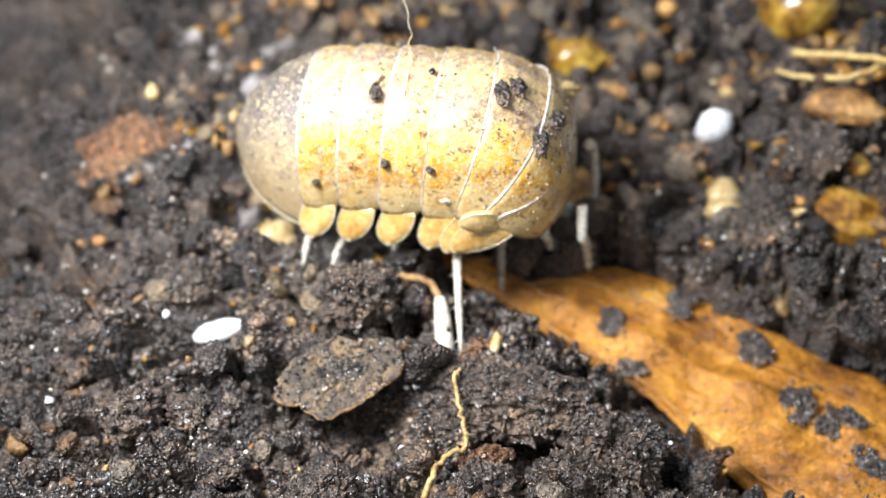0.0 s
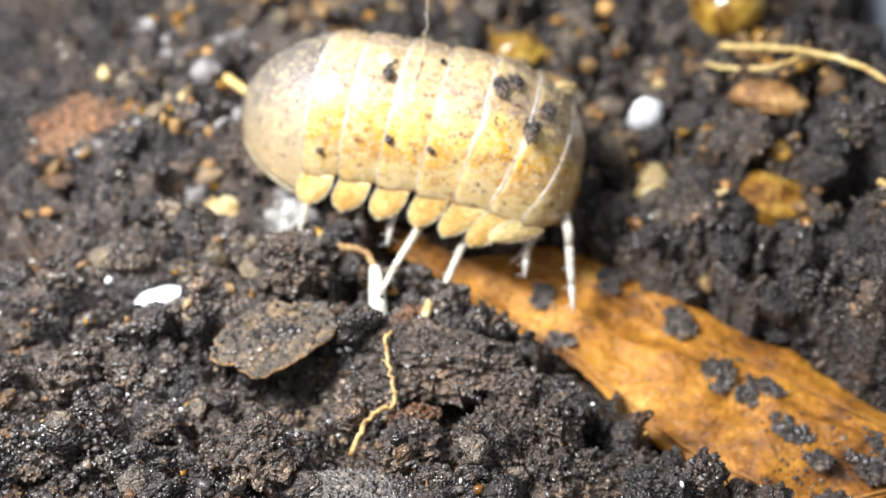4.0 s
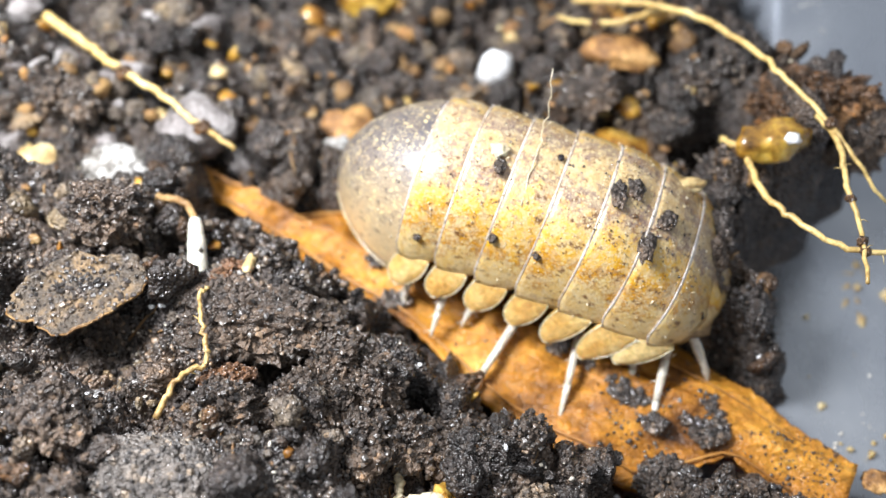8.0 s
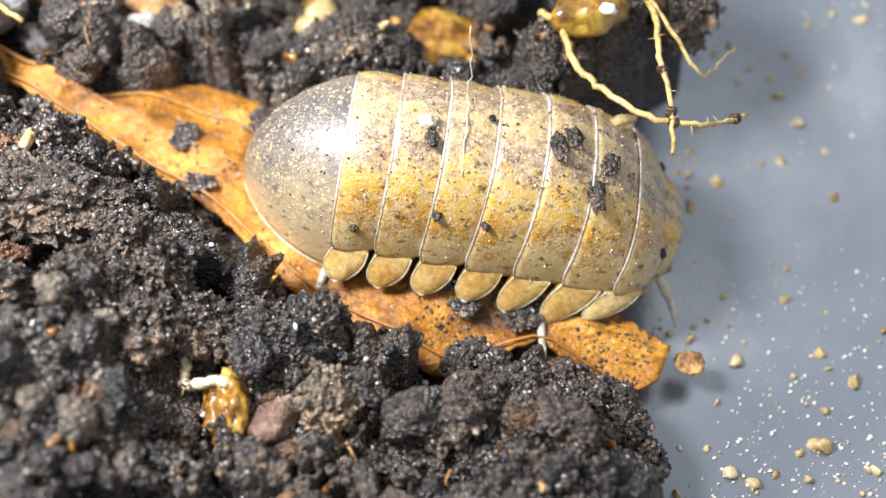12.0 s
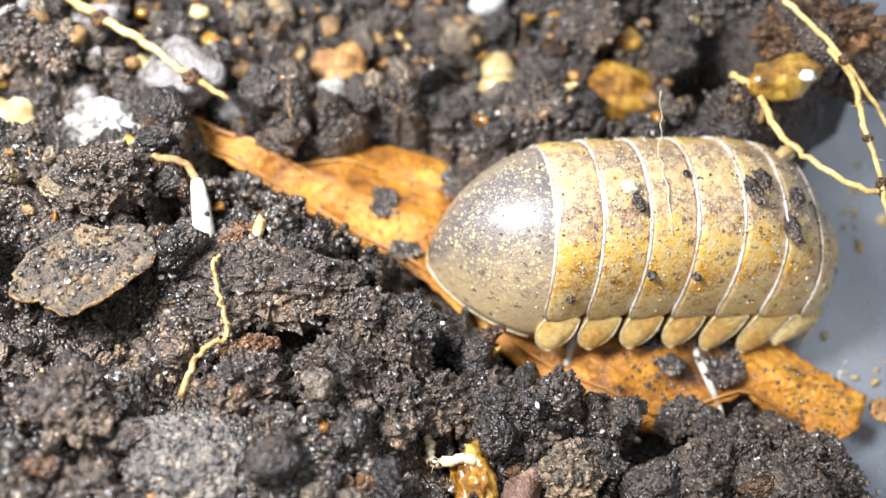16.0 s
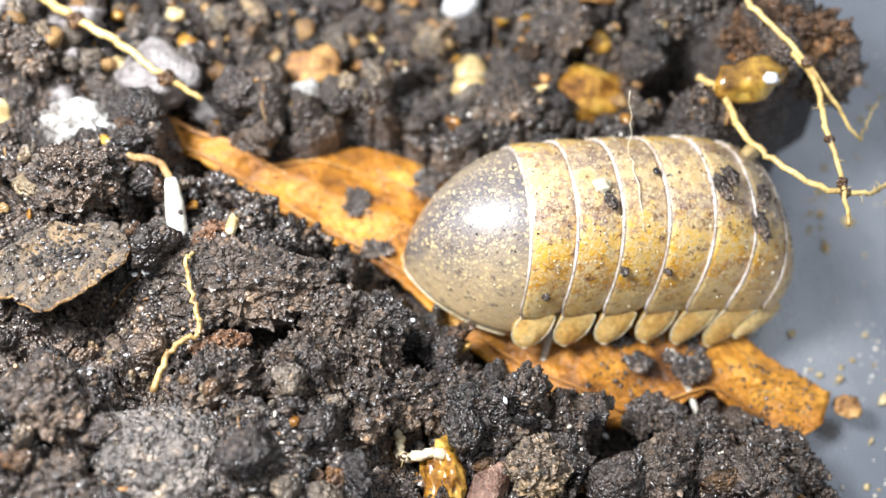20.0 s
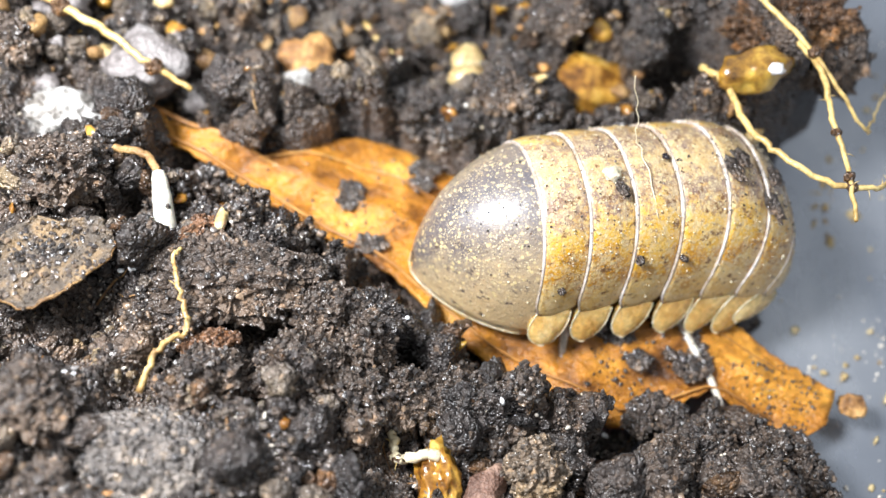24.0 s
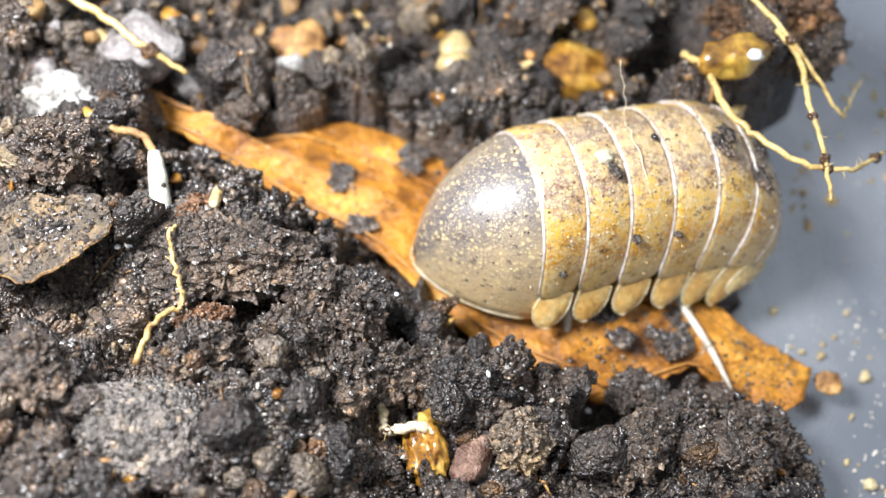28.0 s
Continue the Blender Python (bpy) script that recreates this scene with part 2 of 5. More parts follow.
GREY_STONE = grainy("grey_stone", [(0.3, (0.10, 0.085, 0.08)), (0.5, (0.28, 0.25, 0.24)), (0.7, (0.55, 0.52, 0.5))], 1.0, 0.4, 1.0, 6, depth=0.12)
GRIT = grainy("bright_grit", [(0.3, (0.65, 0.55, 0.38)), (0.6, (0.85, 0.8, 0.72))], 2.0, 0.15, 0.2, 6, coat=0.7)
SHELL_GRIT = grainy("shell_grit", [(0.3, (0.58, 0.44, 0.24)), (0.6, (0.76, 0.66, 0.46))], 2.0, 0.3, 0.2, 6, sss=0.2)
LEG = grainy("leg_cuticle", [(0.3, (0.55, 0.48, 0.38)), (0.7, (0.8, 0.74, 0.64))], 1.2, 0.3, 0.3, 8, sss=0.25)
BELLY = grainy("belly_cuticle", [(0.3, (0.2, 0.13, 0.07)), (0.7, (0.4, 0.28, 0.15))], 1.0, 0.5, 0.3, 8)
EYE = grainy("eye", [(0.3, (0.008, 0.007, 0.01)), (0.7, (0.03, 0.025, 0.03))], 3.0, 0.2, 0.2, 10)
SLATE = soil_material("grey_clod", [(0.3, (0.075, 0.073, 0.075)), (0.5, (0.14, 0.135, 0.135)), (0.7, (0.24, 0.22, 0.20))], 0.2)
FLAKE = grainy("bark_flake", [(0.3, (0.045, 0.036, 0.028)), (0.48, (0.115, 0.09, 0.067)), (0.68, (0.29, 0.19, 0.095))], 1.6, 0.42, 1.0, 8, depth=0.14)
PINK_BARK = grainy("pink_bark", [(0.3, (0.07, 0.035, 0.025)), (0.5, (0.22, 0.125, 0.09)), (0.7, (0.46, 0.30, 0.22))], 1.8, 0.4, 1.0, 8, depth=0.12)
TABLE = grainy("table_wood", [(0.3, (0.2, 0.13, 0.08)), (0.7, (0.35, 0.24, 0.15))], 0.02, 0.5, 0.3, 0.3)


def shell_material(name, dorsal):
    """Mottled glossy cuticle; dorsal: banded from cream flanks over orange and brown to a purplish back."""
    m, nodes, links, bsdf = material(name)
    co = nodes.new("ShaderNodeTexCoord")
    sep = nodes.new("ShaderNodeSeparateXYZ")
    links.new(co.outputs["Object"], sep.inputs[0])
    big = noisy(nodes, links, 0.7, 4, 0.6)
    mid = noisy(nodes, links, 3.6, 6, 0.8)
    # how high on the dome: 0 at the rim, 1 on the ridge
    def maths(operation, x, y):
        n = nodes.new("ShaderNodeMath")
        n.operation = operation
        for slot, value in ((0, x), (1, y)):
            if isinstance(value, bpy.types.NodeSocket):
                links.new(value, n.inputs[slot])
            else:
                n.inputs[slot].default_value = value
        return n.outputs[0]

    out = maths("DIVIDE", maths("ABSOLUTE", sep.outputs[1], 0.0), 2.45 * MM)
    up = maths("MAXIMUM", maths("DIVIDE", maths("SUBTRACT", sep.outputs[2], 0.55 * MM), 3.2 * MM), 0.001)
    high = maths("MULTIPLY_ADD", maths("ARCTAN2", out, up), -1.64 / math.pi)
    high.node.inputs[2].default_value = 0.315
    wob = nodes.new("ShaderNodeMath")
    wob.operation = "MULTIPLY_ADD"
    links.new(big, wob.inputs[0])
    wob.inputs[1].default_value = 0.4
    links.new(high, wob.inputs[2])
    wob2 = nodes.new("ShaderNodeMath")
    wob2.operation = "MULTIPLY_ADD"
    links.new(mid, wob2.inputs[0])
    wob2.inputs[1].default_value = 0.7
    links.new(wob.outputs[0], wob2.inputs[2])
    if dorsal:
        base = ramp(nodes, links, wob2.outputs[0], [(0.06, (0.76, 0.54, 0.25)), (0.24, (0.84, 0.63, 0.33)), (0.33, (0.80, 0.53, 0.19)), (0.385, (0.46, 0.23, 0.08)), (0.43, (0.72, 0.34, 0.045)), (0.50, (0.86, 0.49, 0.085)),
                                                    (0.59, (0.84, 0.57, 0.20)), (0.645, (0.50, 0.30, 0.15)), (0.69, (0.25, 0.16, 0.135)), (0.77, (0.30, 0.21, 0.17)), (0.82, (0.60, 0.42, 0.22)), (0.97, (0.70, 0.50, 0.25))])
    else:
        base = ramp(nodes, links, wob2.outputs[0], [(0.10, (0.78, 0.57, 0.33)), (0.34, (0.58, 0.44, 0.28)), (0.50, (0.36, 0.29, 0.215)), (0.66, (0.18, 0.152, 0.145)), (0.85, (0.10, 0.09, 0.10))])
    veil = ramp(nodes, links, noisy(nodes, links, 1.3, 5, 0.7), [(0.42, (0.0,) * 3), (0.66, (0.3,) * 3)])
    base = mixed(nodes, links, veil, base, (0.74, 0.53, 0.25) if dorsal else (0.34, 0.26, 0.17))
    # broken up by pale and brown flecking
    if dorsal:
        pale = ramp(nodes, links, noisy(nodes, links, 4.6, 5, 0.75), [(0.47, (0, 0, 0)), (0.60, (0.6,) * 3)])
        base = mixed(nodes, links, pale, base, (0.80, 0.65, 0.42))
        dull = ramp(nodes, links, noisy(nodes, links, 2.9, 6, 0.8, (1.3, 1, 1)), [(0.54, (0, 0, 0)), (0.64, (0.5,) * 3)])
        base = mixed(nodes, links, dull, base, (0.32, 0.20, 0.13))
    # brown smudges
    smudge = ramp(nodes, links, noisy(nodes, links, 3.4, 5, 0.7, (1.0, 1.0, 1.6)), [(0.36, (1, 1, 1)), (0.43, (0, 0, 0))])
    base = mixed(nodes, links, smudge, base, (0.20, 0.10, 0.045) if dorsal else (0.13, 0.10, 0.085))
    # pale flecks, coarse and fine
    for scale, lo, hi, colour, seed in ((6800.0, 0.20, 0.34, (0.82, 0.66, 0.36), 1.7), (12000.0, 0.16, 0.30, (0.84, 0.72, 0.48), 2.3), (18000.0, 0.18, 0.34, (0.80, 0.65, 0.40), 0.9)):
        vo = node(nodes, "ShaderNodeTexVoronoi", Scale=scale, Randomness=1.0)
        links.new(co.outputs["Object"], vo.inputs["Vector"])
        fleck = ramp(nodes, links, vo.outputs["Distance"], [(lo, (1, 1, 1)), (hi, (0, 0, 0))])
        some = ramp(nodes, links, noisy(nodes, links, seed, 4, 0.7), [(0.36, (0, 0, 0)), (0.55, (0.9, 0.9, 0.9))])
        both = nodes.new("ShaderNodeMath")
        both.operation = "MULTIPLY"
        links.new(fleck, both.inputs[0])
        links.new(some, both.inputs[1])
        base = mixed(nodes, links, both.outputs[0], base, colour)
    # dark pin spots
    vd = node(nodes, "ShaderNodeTexVoronoi", Scale=4200.0, Randomness=1.0)
    links.new(co.outputs["Object"], vd.inputs["Vector"])
    dots = ramp(nodes, links, vd.outputs["Distance"], [(0.07, (1, 1, 1)), (0.11, (0, 0, 0))])
    base = mixed(nodes, links, dots, base, (0.12, 0.07, 0.04))
    ve = node(nodes, "ShaderNodeTexVoronoi", Scale=9500.0, Randomness=1.0)
    links.new(co.outputs["Object"], ve.inputs["Vector"])
    pits = ramp(nodes, links, ve.outputs["Distance"], [(0.12, (1, 1, 1)), (0.19, (0, 0, 0))])
    where = ramp(nodes, links, noisy(nodes, links, 1.1, 4, 0.7), [(0.52, (0, 0, 0)), (0.62, (0.8,) * 3)])
    base = mixed(nodes, links, maths("MULTIPLY", pits, where), base, (0.16, 0.09, 0.05))
    tone = nodes.new("ShaderNodeHueSaturation")
    tone.inputs["Saturation"].default_value = 1.1
    tone.inputs["Value"].default_value = 0.83
    links.new(base, tone.inputs["Color"])
    links.new(tone.outputs[0], bsdf.inputs["Base Color"])
    bsdf.inputs["Specular IOR Level"].default_value = 0.5
    gl = ramp(nodes, links, noisy(nodes, links, 6, 4, 0.7), [(0.35, (0.3,) * 3), (0.65, (0.5,) * 3)])
    links.new(gl, bsdf.inputs["Roughness"])
    bsdf.inputs["Subsurface Weight"].default_value = 0.05
    bsdf.inputs["Subsurface Radius"].default_value = (1.0, 0.6, 0.3)
    bsdf.inputs["Subsurface Scale"].default_value = 0.3 * MM
    bsdf.inputs["Coat Weight"].default_value = 0.9
    bsdf.inputs["Coat Roughness"].default_value = 0.26 if dorsal else 0.32
    bumped(nodes, links, bsdf, noisy(nodes, links, 13, 3, 0.75), 1.0, 0.026)
    return m


SHELL = shell_material("mottled_shell", True)
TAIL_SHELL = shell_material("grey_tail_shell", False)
LOBE = grainy("amber_lobe", [(0.30, (0.44, 0.22, 0.055)), (0.42, (0.62, 0.35, 0.10)), (0.6, (0.72, 0.46, 0.17)), (0.78, (0.82, 0.62, 0.33))], 1.8, 0.28, 0.4, 8, sss=0.45, coat=0.6)
LOBE_RIM = grainy("lobe_rim", [(0.3, (0.62, 0.46, 0.22)), (0.7, (0.84, 0.72, 0.48))], 2.0, 0.3, 0.3, 8, sss=0.4, coat=0.3)
PALE_LOBE = grainy("pale_lobe", [(0.25, (0.58, 0.37, 0.13)), (0.55, (0.76, 0.54, 0.24)), (0.8, (0.86, 0.70, 0.44))], 0.9, 0.3, 0.25, 8, sss=0.35, coat=0.4)
RIM = grainy("pale_rim", [(0.38, (0.44, 0.34, 0.26)), (0.5, (0.60, 0.51, 0.44)), (0.68, (0.74, 0.66, 0.62))], 1.6, 0.28, 0.4, 8, sss=0.2, coat=0.5)


def plastic_material():
    m, nodes, links, bsdf = material("cloudy_plastic")
    big = noisy(nodes, links, 0.12, 4, 0.6)
    links.new(ramp(nodes, links, big, [(0.3, (0.215, 0.235, 0.27)), (0.5, (0.275, 0.298, 0.338)), (0.7, (0.44, 0.46, 0.49))]), bsdf.inputs["Base Color"])
    bsdf.inputs["Metallic"].default_value = 0.6
    smear = noisy(nodes, links, 0.5, 5, 0.7, (1, 0.4, 1))
    links.new(ramp(nodes, links, smear, [(0.3, (0.16,) * 3), (0.7, (0.34,) * 3)]), bsdf.inputs["Roughness"])
    bsdf.inputs["Specular IOR Level"].default_value = 0.85
    bumped(nodes, links, bsdf, smear, 0.12, 0.15)
    return m


PLASTIC = plastic_material()


# ---- building tools ----
def mesh_of(name, verts, faces, mat, smooth=True):
    me = bpy.data.meshes.new(name)
    me.from_pydata([tuple(float(c) * MM for c in v) for v in verts], [], faces)
    me.materials.append(mat)
    if smooth:
        me.polygons.foreach_set("use_smooth", [True] * len(me.polygons))
    me.update()
    return me


def thing(name, verts, faces, mat, label, category, at=(0, 0, 0), group="", kind="", smooth=True):
    ob = new(name, mesh_of(name, verts, faces, mat, smooth))
    ob.location = [c * MM for c in at]
    return tagged(ob, label, category, group, kind)


def part(name, verts, faces, mat, parent, label="", at=(0, 0, 0), smooth=True):
    ob = new(name, mesh_of(name, verts, faces, mat, smooth))
    ob.location = [c * MM for c in at]
    ob.parent = parent
    return tagged(ob, label)


def grid_faces(n, m, wrap=False):
    fs = []
    for i in range(n - 1):
        for j in range(m - (0 if wrap else 1)):
            k = (j + 1) % m
            fs.append((i * m + j, (i + 1) * m + j, (i + 1) * m + k, i * m + k))
    return fs


def slab(points, inward):
    """A closed plate from an n x m grid of points, thickened by the vectors inward (same shape)."""
    n, m, _ = points.shape
    top = points.reshape(-1, 3)
    low = (points + inward).reshape(-1, 3)
    fs = grid_faces(n, m)
    back = [tuple(n * m + i for i in reversed(f)) for f in fs]
    edge = [i * m for i in range(n)] + [(n - 1) * m + j for j in range(1, m)] + [i * m + m - 1 for i in range(n - 2, -1, -1)] + [j for j in range(m - 2, 0, -1)]
    rim = [(b, a, n * m + a, n * m + b) for a, b in zip(edge, edge[1:] + edge[:1])]
    return np.concatenate([top, low]), fs + back + rim


def tube(points, radii, sides=8):
    """A round stalk along points; the ends are closed."""
    pts = [Vector(p) for p in points]
    vs, rings = [], len(pts)
    for i, p in enumerate(pts):
        d = (pts[min(i + 1, rings - 1)] - pts[max(i - 1, 0)]).normalized()
        a = d.cross(Vector((0.3, 0.2, 1))).normalized()
        b = d.cross(a)
        for k in range(sides):
            w = 2 * math.pi * k / sides
            vs.append(p + (a * math.cos(w) + b * math.sin(w)) * radii[i])
    fs = grid_faces(rings, sides, True)
    vs += [pts[0], pts[-1]]
    fs += [(k, (k + 1) % sides, rings * sides) for k in range(sides)]
    fs += [((rings - 1) * sides + (k + 1) % sides, (rings - 1) * sides + k, rings * sides + 1) for k in range(sides)]
    return np.array([tuple(v) for v in vs]), fs


def smooth_line(points, steps=6, wobble=0.0, seed=0):
    """Catmull-Rom through a few points, with a little natural wobble."""
    rng = np.random.RandomState(seed)
    p = np.array(points, float)
    p = np.vstack([2 * p[0] - p[1], p, 2 * p[-1] - p[-2]])
    out = []
    for i in range(1, len(p) - 2):
        for u in np.linspace(0, 1, steps, endpoint=False):
            a, b, c, d = p[i - 1], p[i], p[i + 1], p[i + 2]
            out.append(0.5 * (2 * b + (c - a) * u + (2 * a - 5 * b + 4 * c - d) * u * u + (3 * b - a - 3 * c + d) * u ** 3))
    out.append(p[-2])
    out = np.array(out)
    out[1:-1] += rng.normal(0, wobble, out[1:-1].shape)
    return out


def ico(level):
    bm = bmesh.new()
    bmesh.ops.create_icosphere(bm, subdivisions=level, radius=1.0)
    v = np.array([tuple(x.co) for x in bm.verts])
    f = [tuple(x.index for x in y.verts) for y in bm.faces]
    bm.free()
    return v, f


ICO = {k: ico(k) for k in (1, 2, 3, 4)}


def lump(size, seed, level=3, rough=0.35, freq=1.3, fine=0.12, flat=0.0):
    """A clod, grain or flake: a ball pushed in and out by noise, scaled to size; flat: how far its underside is cut."""
    v, f = ICO[level]
    off = Vector((seed * 3.17 % 50, seed * 1.31 % 37, seed * 7.7 % 29))
    out = np.empty_like(v)
    for i, p in enumerate(v):
        q = Vector(p)
        r = 1 + rough * noise.noise(q * freq + off) + fine * noise.noise(q * freq * 4 + off) + fine * 0.6 * noise.noise(q * freq * 9 + off)
        r += fine * (0.7 - 2.2 * abs(noise.noise(q * freq * 2.3 + off)))
        out[i] = p * r
    if flat:
        out[:, 2] = np.maximum(out[:, 2], -1 + flat)
    return out * np.array(size), f


def turned(v, seed=0, rx=None, ry=None, rz=None):
    rng = random.Random(seed)
    e = Euler([radians(a) if a is not None else rng.uniform(0, 6.28) for a in (rx, ry, rz)])
    return v @ np.array(e.to_matrix()).T


VALUES = np.random.RandomState(7).rand(256, 256)


def value_noise(x, y, scale, octaves=4, gain=0.5, shift=0.0):
    total, amp, norm = 0.0, 1.0, 0.0
    for o in range(octaves):
        u, v = x * scale + 17.3 * o + shift, y * scale + 9.1 * o + shift * 0.7
        i, j = np.floor(u).astype(int), np.floor(v).astype(int)
        a, b = u - i, v - j
        a, b = a * a * (3 - 2 * a), b * b * (3 - 2 * b)
        g = lambda p, q: VALUES[p % 256, q % 256]
        total = total + amp * ((g(i, j) * (1 - a) + g(i + 1, j) * a) * (1 - b) + (g(i, j + 1) * (1 - a) + g(i + 1, j + 1) * a) * b)
        norm += amp
        amp, scale = amp * gain, scale * 2.03
    return total / norm - 0.5


# ---- the tray and the soil ----
def plastic_z(x, y=0.0):
    """The tray's floor, which curves up into its wall past the soil."""
    return -3.3 + 0.095 * np.maximum(np.asarray(x, float) - 11.8, 0) ** 2 + 0.028 * np.maximum(np.asarray(y, float) + 2.0, 0) ** 2 * (np.asarray(x, float) > 8) * (np.abs(y) < 30)


LEAF_A, LEAF_B = np.array((-7.0, 1.3)), np.array((9.4, -5.4))
LEAF_DIR = (LEAF_B - LEAF_A) / np.linalg.norm(LEAF_B - LEAF_A)
LEAF_LEN = float(np.linalg.norm(LEAF_B - LEAF_A))


def leaf_uv(x, y):
    u = (x - LEAF_A[0]) * LEAF_DIR[0] + (y - LEAF_A[1]) * LEAF_DIR[1]
    v = -(x - LEAF_A[0]) * LEAF_DIR[1] + (y - LEAF_A[1]) * LEAF_DIR[0]
    return u, v


def leaf_z(u):
    return np.interp(u, (-2, 0, 3, 6, 9, 13, 17.8), (-0.5, -0.7, -1.15, -1.6, -1.85, -2.15, -2.5))


def leaf_side(u, upper):
    if upper:
        return np.interp(u, (-1.8, 0, 3.05, 3.4, 3.95, 4.9, 6.0, 6.9, 8.6, 10.4, 11.5, 12.9, 13.6, 15.2, 16.5, 17.7), (-0.2, -0.12, -0.05, 0.5, 1.3, 1.98, 2.3, 2.05, 1.95, 2.05, 2.0, 1.7, 1.4, 1.05, 0.65, 0.4))
    return -np.interp(u, (-1.8, 0, 2, 3.7, 5.4, 6.7, 7.4, 8.8, 9.8, 11.3, 13.2, 14.2, 15, 16.6, 17.4, 17.7), (0.3, 0.55, 0.75, 0.9, 1.06, 1.2, 1.37, 1.9, 2.25, 2.4, 2.45, 1.6, 0.75, 0.98, 0.85, 0.4))


def soil_edge(y):
    return 8.1 + 2.4 * np.exp(-((y - 3.0) / 1.5) ** 2) - 0.9 * np.exp(-((y - 0.3) / 0.9) ** 2) + 0.75 / (1 + np.exp((y + 6.0) * 2)) + 0.35 * np.sin(y * 1.9) + 0.2 * np.sin(y * 4.3 + 1)


def bump_at(x, y, cx, cy, r, h):
    return h * np.exp(-((x - cx) ** 2 + (y - cy) ** 2) / (r * r))


def soil_base(x, y):
    """The lie of the soil without its crumbs."""
    u, v = leaf_uv(x, y)
    step = lambda q: 1 / (1 + np.exp(-q))
    z = -1.3 * step((y - 0.6) * 1.6) * step((x + 7) * 0.9) - 1.55 * step((x + 2.2) * 1.2) * step(-(y + 3.0) * 1.2)
    off = np.maximum(np.maximum(v - leaf_side(u, True) - 0.05, leaf_side(u, False) - 0.05 - v), 0)
    trough = np.exp(-(off / 0.55) ** 2) * step((u + 0.7) * 2.2)
    z = z * (1 - trough) + (leaf_z(u) - 0.75) * trough
    z = z + bump_at(x, y, 7.8, 3.4, 2.3, 2.7) + bump_at(x, y, 5.0, 7.5, 3.0, 1.2) + bump_at(x, y, -14.5, 2.5, 2.5, 0.9)
    z = z + bump_at(x, y, -6.3, -3.6, 1.6, 0.3) + bump_at(x, y, -0.3, -7.3, 0.9, -0.5) + bump_at(x, y, 7.6, -7.6, 1.6, 0.5)
    z = z + (0.8 * value_noise(x, y, 0.35, 3) + 1.5 * value_noise(x, y, 0.75, 3, 0.55, 5.0)) * (1 - 0.8 * trough)
    return z


def cut_to_edge(x, y, z):
    k = np.clip((x - (soil_edge(y) - 1.0)) / 1.3, 0, 1)
    return z * (1 - k * k) + (-5.5) * k * k


# hollows in which the larger bits lie: place, reach, depth
PRESSED = ((-8.3, -3.4, 1.5, 0.25), (-8.2, -2.3, 0.9, 0.5), (-5.9, -2.3, 0.6, -0.1), (-5.4, -4.4, 0.5, -0.15), (-5.5, -5.7, 0.5, -0.3), (-5.8, -6.5, 0.4, -0.6), (-4.8, -3.1, 0.6, 0.1),
           (-11.2, 0.9, 0.7, -0.9), (-11.4, -2.8, 0.8, 0.1), (0.6, 5.2, 0.7, -0.9), (-15.1, 2.3, 1.5, 0.7), (4.0, 2.4, 1.0, -1.15), (-3.2, 3.2, 1.0, -1.4), (0.85, 3.3, 0.5, -1.6),
           (-8.8, 0.5, 1.1, -0.6), (-7.0, 1.8, 0.9, -0.6), (-8.4, 2.6, 0.8, 0.1), (-6.6, -1.2, 0.7, 0.45), (-0.4, -7.3, 0.8, -1.7), (1.2, -7.9, 0.9, -1.6), (2.2, -7.6, 0.7, -1.7), (3.0, 9.3, 1.2, -0.3),
           (-7.4, -4.95, 0.8, -0.9), (-3.6, -4.95, 0.6, -1.5), (-2.09, -5.2, 0.3, -2.0), (-3.7, -6.4, 0.35, -1.5), (-4.4, -4.0, 1.1, -0.2), (-2.75, -3.9, 0.3, -1.4), (-0.6, -5.3, 0.3, -2.0), (-5.5, -7.9, 1.1, -0.5), (-1.6, -6.0, 0.4, -2.0), (-0.15, -3.4, 0.5, -2.1), (6.42, 2.53, 0.6, -2.4),
           (3.7, -7.0, 0.25, -3.2), (4.45, -6.5, 0.35, -3.4), (5.1, -6.25, 0.35, -3.4), (7.0, -6.75, 0.3, -3.2), (-10.4, 3.6, 0.6, 0.5), (-9.3, 2.9, 0.6, 0.4))


